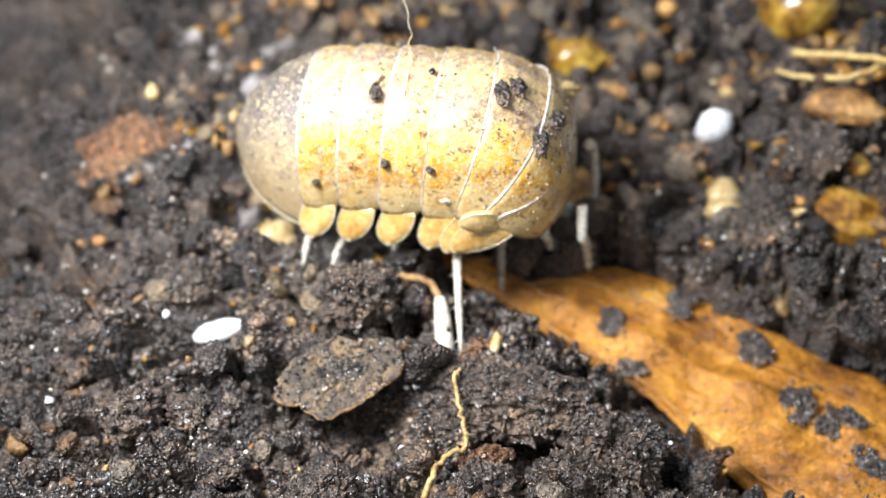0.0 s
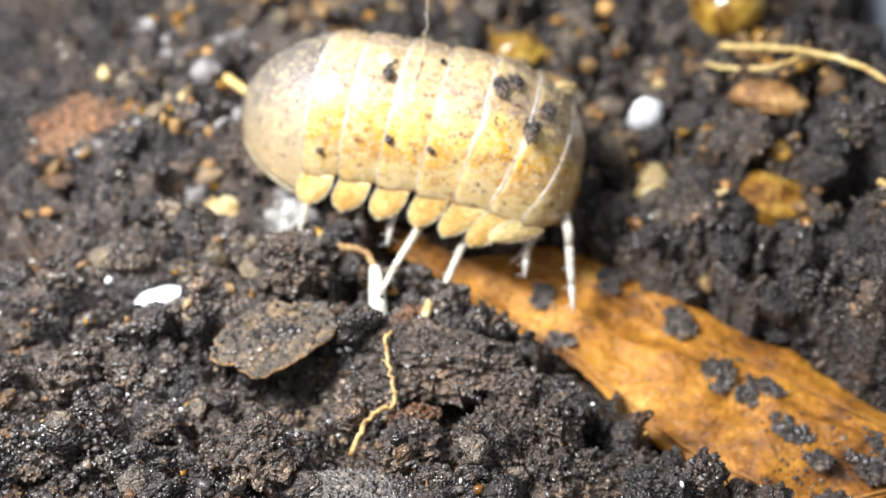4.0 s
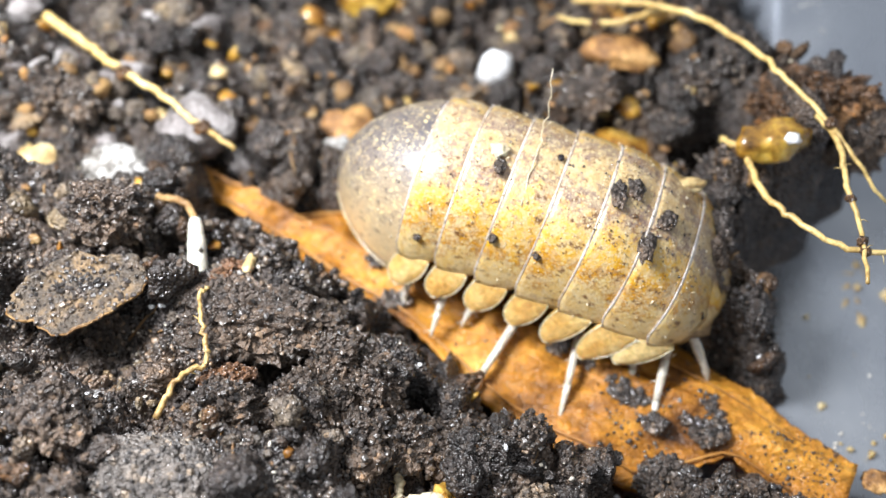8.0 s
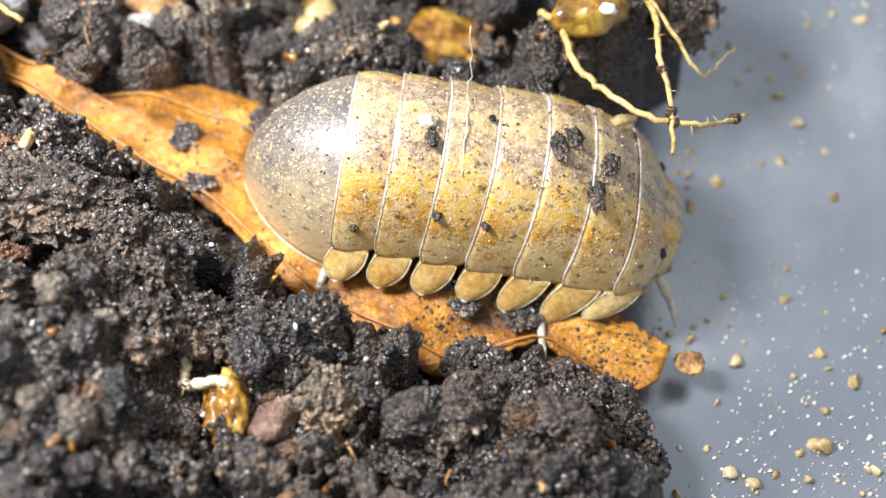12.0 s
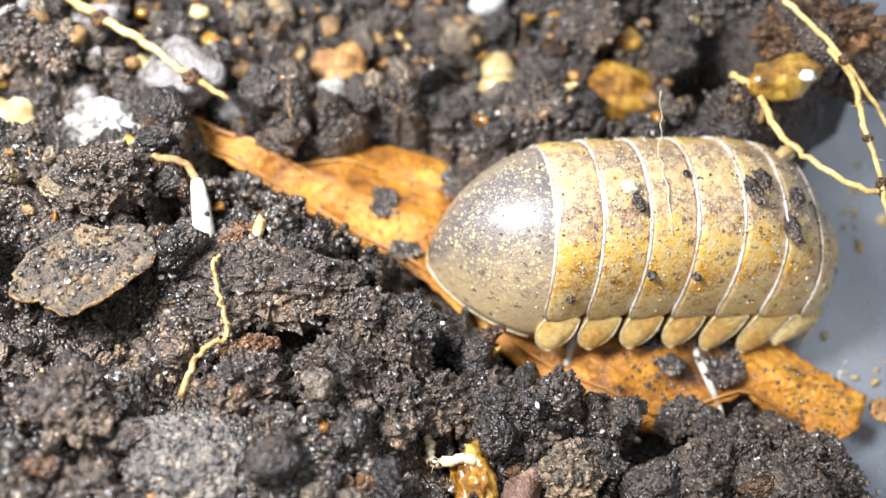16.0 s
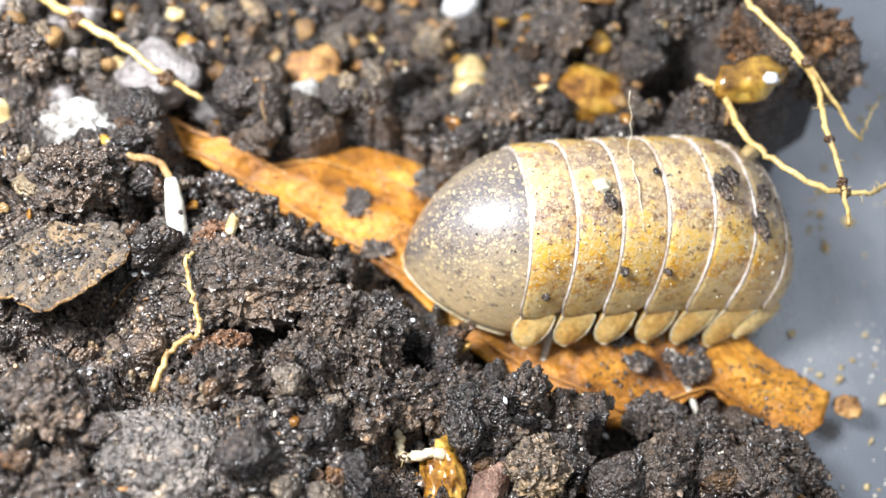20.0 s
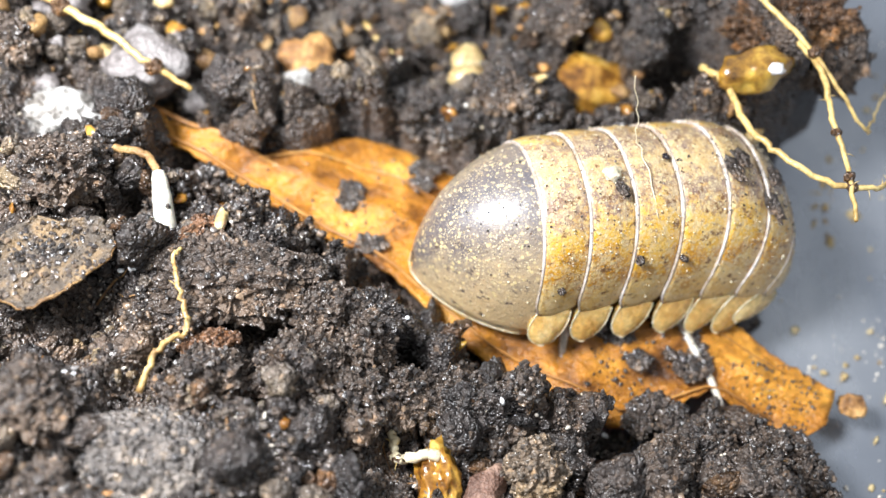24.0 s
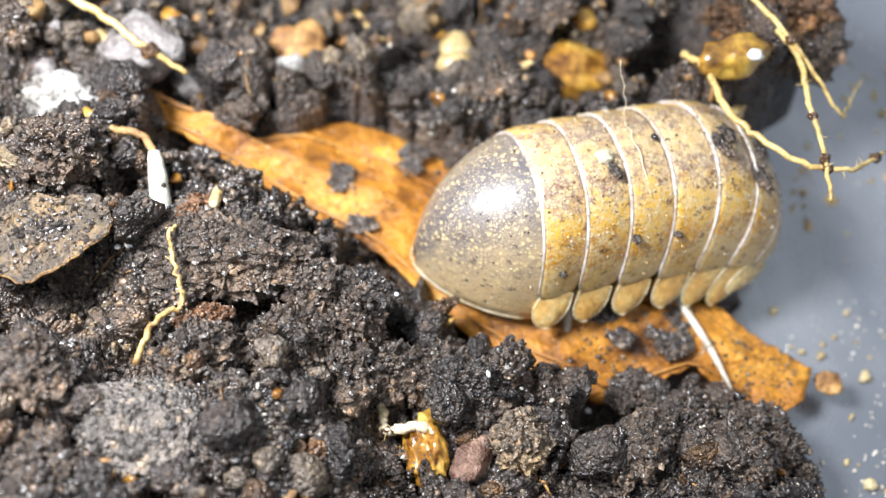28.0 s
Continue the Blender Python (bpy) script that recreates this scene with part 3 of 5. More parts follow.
def build_soil():
    xs = np.concatenate([np.linspace(-60, -30, 14), np.arange(-29, -16, 0.16), np.arange(-16, -10.5, 0.08), np.arange(-10.5, 10.8, 0.05), np.array([12.0, 14.0])])
    ys = np.concatenate([np.linspace(-50, -14, 14), np.arange(-13.5, -9.6, 0.25), np.arange(-9.6, 2.5, 0.05), np.arange(2.5, 7, 0.075), np.arange(7, 20, 0.16), np.linspace(21, 50, 14)])
    X, Y = np.meshgrid(xs, ys, indexing="ij")
    Z = soil_base(X, Y) - 0.35
    rng = np.random.RandomState(11)
    # the outlines of the crumbs are bent out of round
    XW = X + 0.7 * value_noise(X, Y, 1.3, 3, 0.6, 1.0)
    YW = Y + 0.7 * value_noise(X, Y, 1.3, 3, 0.6, 8.0)
    for n, lo, hi, rise in ((1500, 0.5, 1.25, 1.15), (2600, 0.25, 0.5, 0.95), (9000, 0.10, 0.22, 0.9)):
        cx, cy, r = rng.uniform(-28, 11, n), rng.uniform(-10.5, 19, n), rng.uniform(lo, hi, n)
        if hi < 0.5:
            cx, cy = rng.uniform(-16, 11, n), rng.uniform(-9.8, 7, n)
        lift, squash = rng.uniform(-0.6, 0.3, n), rng.uniform(0.7, 1.5, n)
        slope = rng.normal(0, 0.35, (n, 2))
        u, v = leaf_uv(cx, cy)
        on_leaf = (u > 0.6) & (u < LEAF_LEN) & (v < np.interp(u, (0, 3, 4, 5, 6), (0.0, 0.0, 1.4, 2.0, 2.2)) + 0.75 * r) & (v > -np.interp(u, (0, 4, 8, 10), (0.8, 1.1, 1.7, 2.4)) - 0.85 * r)
        base = soil_base(cx, cy) + (lift - 0.5) * r
        for a, b, c, h, sq, (sx, sy), skip in zip(cx, cy, r, base, squash, slope, on_leaf):
            if skip:
                continue
            i0, i1 = np.searchsorted(xs, (a - c * 1.7, a + c * 1.7))
            j0, j1 = np.searchsorted(ys, (b - c * 1.7, b + c * 1.7))
            if i1 - i0 < 2 or j1 - j0 < 2:
                continue
            dx, dy = XW[i0:i1, j0:j1] - a, YW[i0:i1, j0:j1] - b
            q = (dx ** 2 * sq + dy ** 2 / sq) / (c * c)
            cap = h + rise * c * np.clip(1 - q, 0, 1) ** 0.38 * 1.2 + sx * dx + sy * dy
            Z[i0:i1, j0:j1] = np.where(q < 1, np.maximum(Z[i0:i1, j0:j1], cap), Z[i0:i1, j0:j1])
    Z = Z + 0.22 * value_noise(X, Y, 2.2, 4, 0.62) + 0.16 * value_noise(X, Y, 6.0, 2, 0.6, 3.0)
    Z = Z + rng.normal(0, 0.022, Z.shape)
    # cracks between the clumps
    u, v = leaf_uv(X, Y)
    off = np.maximum(np.maximum(v - leaf_side(u, True), leaf_side(u, False) - v), 0)
    clear = 1 - np.exp(-(off / 0.4) ** 2) * (u > 0.3)
    for scale, deep, narrow, shift in ((0.5, 1.7, 0.04, 2.0), (1.0, 1.1, 0.04, 6.0)):
        ridge = np.abs(value_noise(XW, YW, scale, 3, 0.5, shift))
        Z = Z - deep * np.exp(-(ridge / narrow) ** 2) * np.clip(value_noise(X, Y, 0.3, 2, 0.5, shift) * 6 + 0.6, 0, 1) * clear
    for a, b, r, h in PRESSED:
        d = ((X - a) ** 2 + (Y - b) ** 2) / (r * r)
        Z = np.where(d < 4, np.minimum(Z, h + 0.5 * r * d), Z)
    Z = cut_to_edge(X, Y, Z)
    n, m = X.shape
    me = bpy.data.meshes.new("ground")
    co = np.stack([X, Y, Z], -1).reshape(-1, 3) * MM
    i, j = np.meshgrid(np.arange(n - 1), np.arange(m - 1), indexing="ij")
    a = (i * m + j).ravel()
    quads = np.stack([a, a + m, a + m + 1, a + 1], 1)
    me.vertices.add(n * m)
    me.vertices.foreach_set("co", co.ravel())
    me.loops.add(quads.size)
    me.loops.foreach_set("vertex_index", quads.ravel())
    me.polygons.add(len(quads))
    me.polygons.foreach_set("loop_start", np.arange(len(quads)) * 4)
    me.update(calc_edges=True)
    me.materials.append(SOIL)
    tagged(new("ground", me), "dark damp crumbly soil filling the plastic tray", "soil", kind="structure")
    return xs, ys, Z


SOIL_X, SOIL_Y, SOIL_Z = build_soil()


def soil_top(x, y):
    i = min(max(int(np.searchsorted(SOIL_X, x)), 0), len(SOIL_X) - 1)
    j = min(max(int(np.searchsorted(SOIL_Y, y)), 0), len(SOIL_Y) - 1)
    return float(SOIL_Z[i, j])


def build_tray():
    xs = np.concatenate([[-62, -61.5, -60], np.linspace(-55, 8, 12), np.arange(8.5, 30, 0.5)])
    ys = np.array([-56.0, -55.5, -54] + list(np.linspace(-50, 50, 30)) + [54, 55.5, 56])
    X, Y = np.meshgrid(xs, ys, indexing="ij")
    Z = plastic_z(X, np.minimum(Y, 14.0))
    wall = 26.0
    Z[0, :], Z[1, :] = wall, wall * 0.5
    Z = np.where(np.abs(Y) > 55.8, wall, np.where(np.abs(Y) > 55, wall * 0.5, Z))
    v, f = slab(np.stack([X, Y, Z], -1), np.zeros(X.shape + (3,)) + np.array((0, 0, -0.8)))
    thing("plastic_tray", v, f, PLASTIC, "cloudy grey plastic tray with smears and specks of dirt", "tray", kind="structure")
    t = 400.0
    thing("table", [(-t, -t, -4.2), (t, -t, -4.2), (t, t, -4.2), (-t, t, -4.2), (-t, -t, -24), (t, -t, -24), (t, t, -24), (-t, t, -24)],
          [(0, 1, 2, 3), (7, 6, 5, 4), (0, 4, 5, 1), (1, 5, 6, 2), (2, 6, 7, 3), (3, 7, 4, 0)], TABLE, "plain wooden table top beneath the tray", "table", kind="structure", smooth=False)


build_tray()


# ---- the dead leaf ----
def build_leaf():
    n, m = 120, 34
    us = np.linspace(-1.8, 17.7, n)
    pts = np.zeros((n, m, 3))
    for i, u in enumerate(us):
        up, lo = leaf_side(u, True), leaf_side(u, False)
        up += 0.25 * noise.noise(Vector((u * 1.3, 3.0, 0))) * 0.4 + 0.1 * noise.noise(Vector((u * 5, 8.0, 0)))
        lo += 0.1 * noise.noise(Vector((u * 1.7, 9.0, 0))) + 0.1 * noise.noise(Vector((u * 6, 1.0, 0)))
        for j in range(m):
            k = j / (m - 1)
            v = lo + (up - lo) * k
            z = leaf_z(u) - 0.35 * (abs(v) / 2.2) ** 2 + 0.3 * noise.noise(Vector((u * 0.7, v * 0.8, 4))) + 0.1 * noise.noise(Vector((u * 2, v * 4, 1)))
            z += 0.16 * math.exp(-(v / 0.25) ** 2)
            x, y = LEAF_A + LEAF_DIR * u + np.array((-LEAF_DIR[1], LEAF_DIR[0])) * v
            pts[i, j] = (x, y, z)
    v, f = slab(pts, np.zeros(pts.shape) + np.array((0, 0, -0.14)))
    leaf = thing("dead_leaf", v, f, LEAF, "orange-brown decaying leaf strip half sunk in soil", "leaf")
    for name, off, r in (("midrib", 0.0, 0.05), ("edge_vein", -1.05, 0.045), ("edge_vein", 1.05, 0.028)):
        line = []
        for u in np.linspace(0.2, 16.5, 40):
            w = off if off == 0 else leaf_side(u, off > 0) * (0.85 if off < 0 else 0.5)
            x, y = LEAF_A + LEAF_DIR * u + np.array((-LEAF_DIR[1], LEAF_DIR[0])) * w
            z = leaf_z(u) - 0.35 * (abs(w) / 2.2) ** 2 + 0.3 * noise.noise(Vector((u * 0.7, w * 0.8, 4))) + 0.05
            line.append((x, y, z + 0.05))
        v, f = tube(line, [r * (1 - 0.4 * i / 40) for i in range(40)], 8)
        part(name, v, f, LEAF_RIB, leaf, "paler woody vein of the leaf")
    return leaf


build_leaf()


# ---- the pill bug, in its own space: head along +x, right flank towards -y ----
SCALE = 0.930
STRETCH = np.array((0.930, 0.762, 1.128))
TAIL = 3.02
TIP = -2.6 - TAIL + 0.02
CUTS = (-3.05, -1.95, -0.82, 0.33, 1.5, 2.68, 3.85, 4.6)


def half_width(x):
    if x < -2.6:
        return 2.85 * max(0.0, 1 - min(1.0, (-2.6 - x) / TAIL) ** 1.8) ** 0.72 + 0.02
    if x > 3.0:
        return 2.95 - 0.16 * (x - 3.0) ** 2 - 0.3 * max(0.0, x - 3.6) ** 2
    return 2.85 + 0.1 * math.sin((x + 2.6) / 5.6 * math.pi / 2)


def crown(x):
    if x < -1.5:
        k = (x + 1.5) / (TAIL + 1.1)
        return 0.75 + 2.7 * math.sqrt(max(0.0, 1 - k * k)) ** 0.9
    if x > 1.2:
        return 3.45 - 0.14 * (x - 1.2) ** 2 - 0.3 * max(0.0, x - 3.6) ** 2
    return 3.45


def surface(x, phi, grow=0.0):
    """A point of the dome: phi runs from -1 (right rim) over 0 (ridge) to 1 (left rim)."""
    a = phi * math.pi / 2
    w, rim = half_width(x) + grow, 0.5
    h = crown(x) - rim + grow
    y = math.copysign(abs(math.sin(a)) ** 0.9, a) * w
    z = rim + h * max(0.0, math.cos(a)) ** 0.82
    return np.array((x, y, z)) * STRETCH


def sweep(k, phi):
    return (0.12 + 0.11 * k) * abs(phi) ** 2.4


def build_bug():
    bug = new("pill_bug", None)
    bug.empty_display_size = 0.002
    tagged(bug, "mottled cream, orange and brown pill bug walking over soil", "pill bug")
    # inner body that closes the shell from below
    rings = []
    for x in np.linspace(-4.8, 1.8, 20):
        w, top = half_width(x) * 0.74, crown(x) - 0.5
        rings.append([(x * SCALE, w * math.cos(a) * STRETCH[1], (1.0 + (top - 1.0) * max(0, math.sin(a)) + 0.28 * min(0, math.sin(a))) * STRETCH[2]) for a in np.linspace(0, 2 * math.pi, 28, endpoint=False)])
    n = len(rings)
    vs = [p for r in rings for p in r]
    fs = [f[::-1] for f in grid_faces(n, 28, True)] + [tuple(range(28)), tuple(reversed(range((n - 1) * 28, n * 28)))]
    part("underside", vs, fs, BELLY, bug, "tan underside between the legs")
    movers = []
    # tail shield
    rows = []
    for u in np.linspace(0, 1, 36):
        row = []
        for phi in np.linspace(-1.0, 1.0, 61):
            front = CUTS[0] - sweep(0, phi) + 0.12
            x = TIP + (front - TIP) * u ** 1.6
            p = surface(x, phi, 0.02)
            row.append(p)
        rows.append(row)
    pts = np.array(rows)
    mid = np.array((-3.0, 0, 1.2)) * SCALE
    v, f = slab(pts, (mid - pts) * 0.05)
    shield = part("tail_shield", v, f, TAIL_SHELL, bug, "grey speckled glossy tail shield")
    edge = [surface(TIP + (CUTS[0] - sweep(0, s) - TIP) * k ** 1.6, s, 0.02) for s, k in [(-1, u) for u in np.linspace(0.97, 0.02, 26)] + [(1, u) for u in np.linspace(0.02, 0.97, 26)]]
    v, f = tube(edge, [0.022] * len(edge), 6)
    part("shield_rim", v, f, LOBE_RIM, shield, "pale translucent rim")
    for k in range(7):
        back, front_x = CUTS[k], CUTS[k + 1]
        rows = []
        for u in np.linspace(0, 1, 10):
            row = []
            for phi in np.linspace(-0.885, 0.885, 55):
                notch = max(0.0, abs(phi) - 0.79) / 0.095
                b = back - sweep(k, phi) + 0.16 * notch ** 2
                e = front_x - sweep(k + 1, phi) - 0.3 * notch ** 2 + (0.16 if k < 3 else 0.62 if k < 6 else 0.2)
                x = b + (e - b) * u
                lift = 0.06 * (1 - u) ** 2 + 0.05 * math.sin(u * math.pi) - (0.07 if k < 3 else 0.16) * u ** 2.5
                row.append(surface(x, phi, lift))
            rows.append(row)
        pts = np.array(rows)
        axis = pts * np.array((1, 0, 0)) + np.array((0, 0, 1.2 * SCALE))
        v, f = slab(pts, (axis - pts) * 0.06)
        plate = part("back_plate", v, f, SHELL, bug)
        if k >= 4:
            movers.append((plate, k - 3))
            inner = np.array([[surface(x, phi, -0.4) for phi in np.linspace(-0.84, 0.84, 25)] for x in np.linspace(back - 0.5, front_x + 0.25, 5)])
            v, f = slab(inner, (np.array((0, 0, 0.9)) - inner) * np.array((0, 1, 0.9)) * 0.9)
            part("underside", v, f, BELLY, plate, "tan flesh under the plate")
        band = np.array([[surface(back - sweep(k, s) + 0.16 * (max(0.0, abs(s) - 0.79) / 0.095) ** 2 + o * (0.72 + 0.5 * noise.noise(Vector((s * 5, k, 1)))) * (1.1 - 0.6 * abs(s)), s, g) for s in np.linspace(-0.875, 0.875, 62)]
                         for o, g in ((-0.025, 0.02), (-0.018, 0.055), (0.0, 0.072), (0.03, 0.074), (0.07, 0.068), (0.10, 0.045))])
        v, f = slab(band, (band * np.array((1, 0, 0)) + np.array((0, 0, 1.2 * SCALE)) - band) * 0.02)
        part("plate_rim", v, f, RIM, plate, "pale shining rear edge")
        # hanging side lobes
        long = (0.98, 1.0, 1.0, 1.0, 1.12, 1.22, 0.95)[k]
        wide = (0.42, 0.41, 0.41, 0.41, 0.42, 0.46, 0.42)[k]
        lean = (0.27, 0.28, 0.30, 0.32, 0.52, 0.70, 0.83)[k]
        for side in (-1, 1):
            rows = []
            for u in np.linspace(0, 1, 12):
                row = []
                for a in np.linspace(-1, 1, 13):
                    xm = (back + front_x) / 2 - sweep(k + 0.5, 0.86) - lean * u
                    taper = max(0.004, 1 - (0.985 * u) ** (3.6 - 0.25 * k)) ** 0.5
                    x = xm + wide * a * taper * (1 + 0.12 * math.sin(u * 3))
                    p = surface(x, side * 0.868, 0.035)
                    tip = surface(x, side * 0.84, 0.03) + np.array((0, side * 0.449, -1.007)) * long * 0.869
                    bulge = np.array((0, side * 0.07 * (1 - a * a) * math.sin(u * math.pi * 0.8), 0))
                    row.append(p + (tip - p) * u + bulge)
                rows.append(row)
            pts = np.array(rows)
            v, f = slab(pts, np.zeros(pts.shape) + np.array((0, -side * 0.13, 0.02)))
            part("side_lobe", v, f, LOBE if k < 6 else PALE_LOBE, plate, "rounded orange translucent side lobe" if k < 6 else "pale translucent pointed side lobe")
            ring = [pts[i, 0] for i in range(12)] + [pts[11, j] for j in range(1, 13)] + [pts[i, 12] for i in range(10, -1, -1)]
            v, f = tube(ring, [0.019] * len(ring), 6)
            part("lobe_rim", v, f, LOBE_RIM, plate, "pale translucent edge of the lobe")
    # head
    rows = []
    for u in np.linspace(0, 1, 14):
        row = []
        for phi in np.linspace(-1, 1, 33):
            x = 4.35 - sweep(6, phi) * 0.7 + 0.6 * math.sin(u * math.pi / 2)
            shrink = math.cos(u * math.pi / 2) ** 0.7
            p = surface(4.5, phi, -0.05)
            c = np.array((0, 0, 1.4))
            q = c + (p * np.array((0, 1, 1)) - c) * (0.35 + 0.65 * shrink) * np.array((0, 0.9, 0.95))
            row.append(np.array((x * SCALE, q[1], q[2] - 0.6 * u)))
        rows.append(row)
    pts = np.array(rows)
    axis = pts * np.array((1, 0, 0)) + np.array((0, 0, 1.1))
    v, f = slab(pts, (axis - pts) * 0.12)
    head = part("head", v, f, SHELL, bug, "tan head tucked under the first plate")
    movers.append((head, 4))
    feelers = []
    for side in (-1, 1):
        v, f = lump((0.24, 0.14, 0.22), 3, 2, 0.1)
        part("eye", v, f, EYE, head, "small dark compound eye", at=(3.95, side * 1.2, 1.45))
        v, f = tube(smooth_line([(3.9, side * 1.1, 0.85), (4.3, side * 1.5, 0.5), (4.6, side * 1.7, 0.1), (4.8, side * 1.8, -0.4)], 4), [0.13, 0.13, 0.12, 0.12, 0.13, 0.11, 0.10, 0.09, 0.10, 0.08, 0.06, 0.05, 0.03], 8)
        v = v - np.array((3.9, side * 1.1, 0.85))
        feelers.append((part("antenna", v, f, LEG, head, "short pale jointed antenna", at=(3.9, side * 1.1, 0.85)), side))
    # legs
    legs = []
    for k in range(7):
        for side in (-1, 1):
            x = (CUTS[k] + CUTS[k + 1]) / 2 * SCALE - 0.25
            reach = (0.6, 0.8, 0.4, 2.3, 1.7, 0.5, 1.0)[k] if side < 0 else 0.4
            lean, drop = -0.25 + 0.07 * k, 0.35 if k != 6 else 0.0
            joint = [(0, 0, 0), (lean * 0.4, side * 0.8, 0.0), (lean * 0.8, side * 0.98, -0.4), (lean * 1.2, side * (0.98 + 0.75 * reach), -1.1 + drop), (lean * 1.5, side * (0.98 + 1.25 * reach), -1.6 + drop)]
            v, f = tube(smooth_line(joint[:3], 4), [0.15, 0.14, 0.14, 0.13, 0.13, 0.12, 0.12, 0.11, 0.11], 8)
            leg = part("leg", v, f, LEG, bug, "white jointed walking leg", at=(x, side * 0.98, 0.82))
            v, f = tube(smooth_line(joint[2:4], 4), [0.105, 0.115, 0.105, 0.095, 0.085], 8)
            part("shin", v, f, LEG, leg)
            v, f = tube(smooth_line(joint[3:], 4), [0.09, 0.085, 0.065, 0.045, 0.018], 8)
            part("foot", v, f, LEG, leg)
            for s in range(6):
                a, b = Vector(joint[2]), Vector(joint[4])
                q = a.lerp(b, 0.15 + 0.14 * s)
                v, f = tube([q, q + Vector((0.22 * (-1) ** s, side * 0.05, -0.14))], [0.02, 0.006], 4)
                part("bristle", v, f, LEG, leg)
            legs.append((leg, k, side, (x, side * 0.98, 0.82)))
    # dirt that rides on the back
    rng = random.Random(5)
    for x, phi, size, mat, lab in ((2.74, -0.28, (0.17, 0.46, 0.09), CRUMB, "black soil crumb stuck to the back"), (1.75, -0.09, (0.17, 0.40, 0.05), CRUMB, "patch of dark grit"),
                                   (2.1, -0.02, (0.18, 0.26, 0.07), CRUMB, "patch of dark grit"), (-1.28, -0.07, (0.2, 0.16, 0.1), PALE_ROOT, "pale yellow flake"), (-1.12, -0.17, (0.12, 0.22, 0.06), CRUMB, ""),
                                   (0.17, 0.0, (0.06, 0.09, 0.06), EYE, ""), (3.0, -0.08, (0.2, 0.28, 0.07), CRUMB, ""), (-0.76, -0.585, (0.1, 0.13, 0.07), CRUMB, ""),
                                   (0.36, -0.6, (0.08, 0.1, 0.06), CRUMB, ""), (-2.6, -0.72, (0.09, 0.1, 0.06), CRUMB, ""), (3.3, 0.3, (0.35, 0.15, 0.15), CREAM, "pale straw bit")):
        v, f = lump(size, int(x * 10 + 90), 3, 0.4, 2.0, 0.25)
        host = next((p for p, k in reversed(movers[:3]) if x > CUTS[k + 3]), bug)
        part("dirt_crumb", turned(v, 1, 0, 0, rng.uniform(-30, 30)), f, mat, host, lab, at=surface(x, phi, 0.09))
    hosts = [(bug, -5.0, CUTS[4] - 0.6)] + [(p, CUTS[k + 3] - 0.2, CUTS[k + 4] - 0.3) for p, k in movers[:3]]
    bv, bf = ICO[1]
    for mat, lab, share in ((SHELL_GRIT, "sparse pale grit on the shell", 1.0), (GRAIN, "fine dark dirt on the shell", 0.12)):
        for host, x0, x1 in hosts:
            vs, fs = [], []
            dark = 7 if mat is GRAIN and host is not bug else 2 if mat is GRAIN else 1
            for _ in range(int((x1 - x0) * 170 * share * dark * (0.5 if mat is GRAIN else 1))):
                x, phi = rng.uniform(x0, x1), max(-0.95, min(0.95, rng.gauss(-0.2, 0.4)))
                if dark > 1:
                    phi = max(-0.95, min(0.95, rng.gauss(-0.15, 0.2)))
                r = 0.006 + 0.02 * rng.random() ** 3 + (0.012 * rng.random() if mat is GRAIN else 0)
                base = len(vs)
                vs += [tuple(np.array(p) * r * rng.uniform(0.7, 1.3) + surface(x, phi, 0.08 if x > -3 else 0.03)) for p in bv]
                fs += [tuple(base + i for i in t) for t in bf]
            tagged(part("fine_grit", vs, fs, mat, host, lab, smooth=False), kind="stuff")
    v, f = tube(smooth_line([surface(-0.35, -0.36, 0.1), surface(-0.4, -0.12, 0.12), surface(-0.45, 0.08, 0.2), surface(-0.5, 0.16, 0.8), surface(-0.65, 0.2, 1.5)], 5, 0.02, 4), [0.012] * 21, 5)
    part("hair_strand", v, f, PALE_ROOT, bug, "fine white hair clinging to the back")
    return bug, legs, movers, feelers


BUG, LEGS, FRONT, FEELERS = build_bug()


# ---- roots, shoots and fragments ----
GROUPS = {"red_crumb": "reddish bark crumbs", "leaf_crumb": "soil crumbs on the leaf", "grey_pebble": "pebbles by the root", "brown_clod": "clods at the soil's edge", "pale_chip": "pale chips on the soil",
          "amber_lump": "resin lumps", "amber_crumb": "resin lumps", "yellow_crumb": "resin lumps", "white_crystal": "white mineral grains", "white_glint": "white mineral grains", "root": "yellow roots"}


def root(points, r0, r1, mat, label, seed, category="root", wobble=0.02, name="root"):
    line = smooth_line(points, 7, wobble, seed)
    rng = np.random.RandomState(seed)
    n = len(line)
    v, f = tube(line, [0.68 * (r0 + (r1 - r0) * i / (n - 1)) * rng.uniform(0.93, 1.07) for i in range(n)], 8)
    ob = thing(name, v, f, mat, label, category, group=GROUPS.get(name, ""))
    # dark joints where rootlets broke off
    for k in range(rng.randint(1, 3) if n > 15 else 1):
        i = rng.randint(n // 3, n - 2)
        v, f = lump((r0 * 1.05, r0 * 0.9, r0 * 0.9), seed * 7 + k, 2, 0.5, 1.5, 0.2)
        part("joint", v, f, BARK, ob, "dark knotty joint", at=line[i])
    # fine side hairs
    for k in range(4):
        i = rng.randint(2, n - 2)
        p, d = Vector(line[i]), Vector(rng.normal(0, 1, 3)).normalized()
        v, f = tube([p, p + d * 0.12, p + d * 0.24 + Vector((0, 0, -0.08))], [0.012, 0.01, 0.005], 5)
        part("root_hair", v, f, ROOT, ob)
    return ob


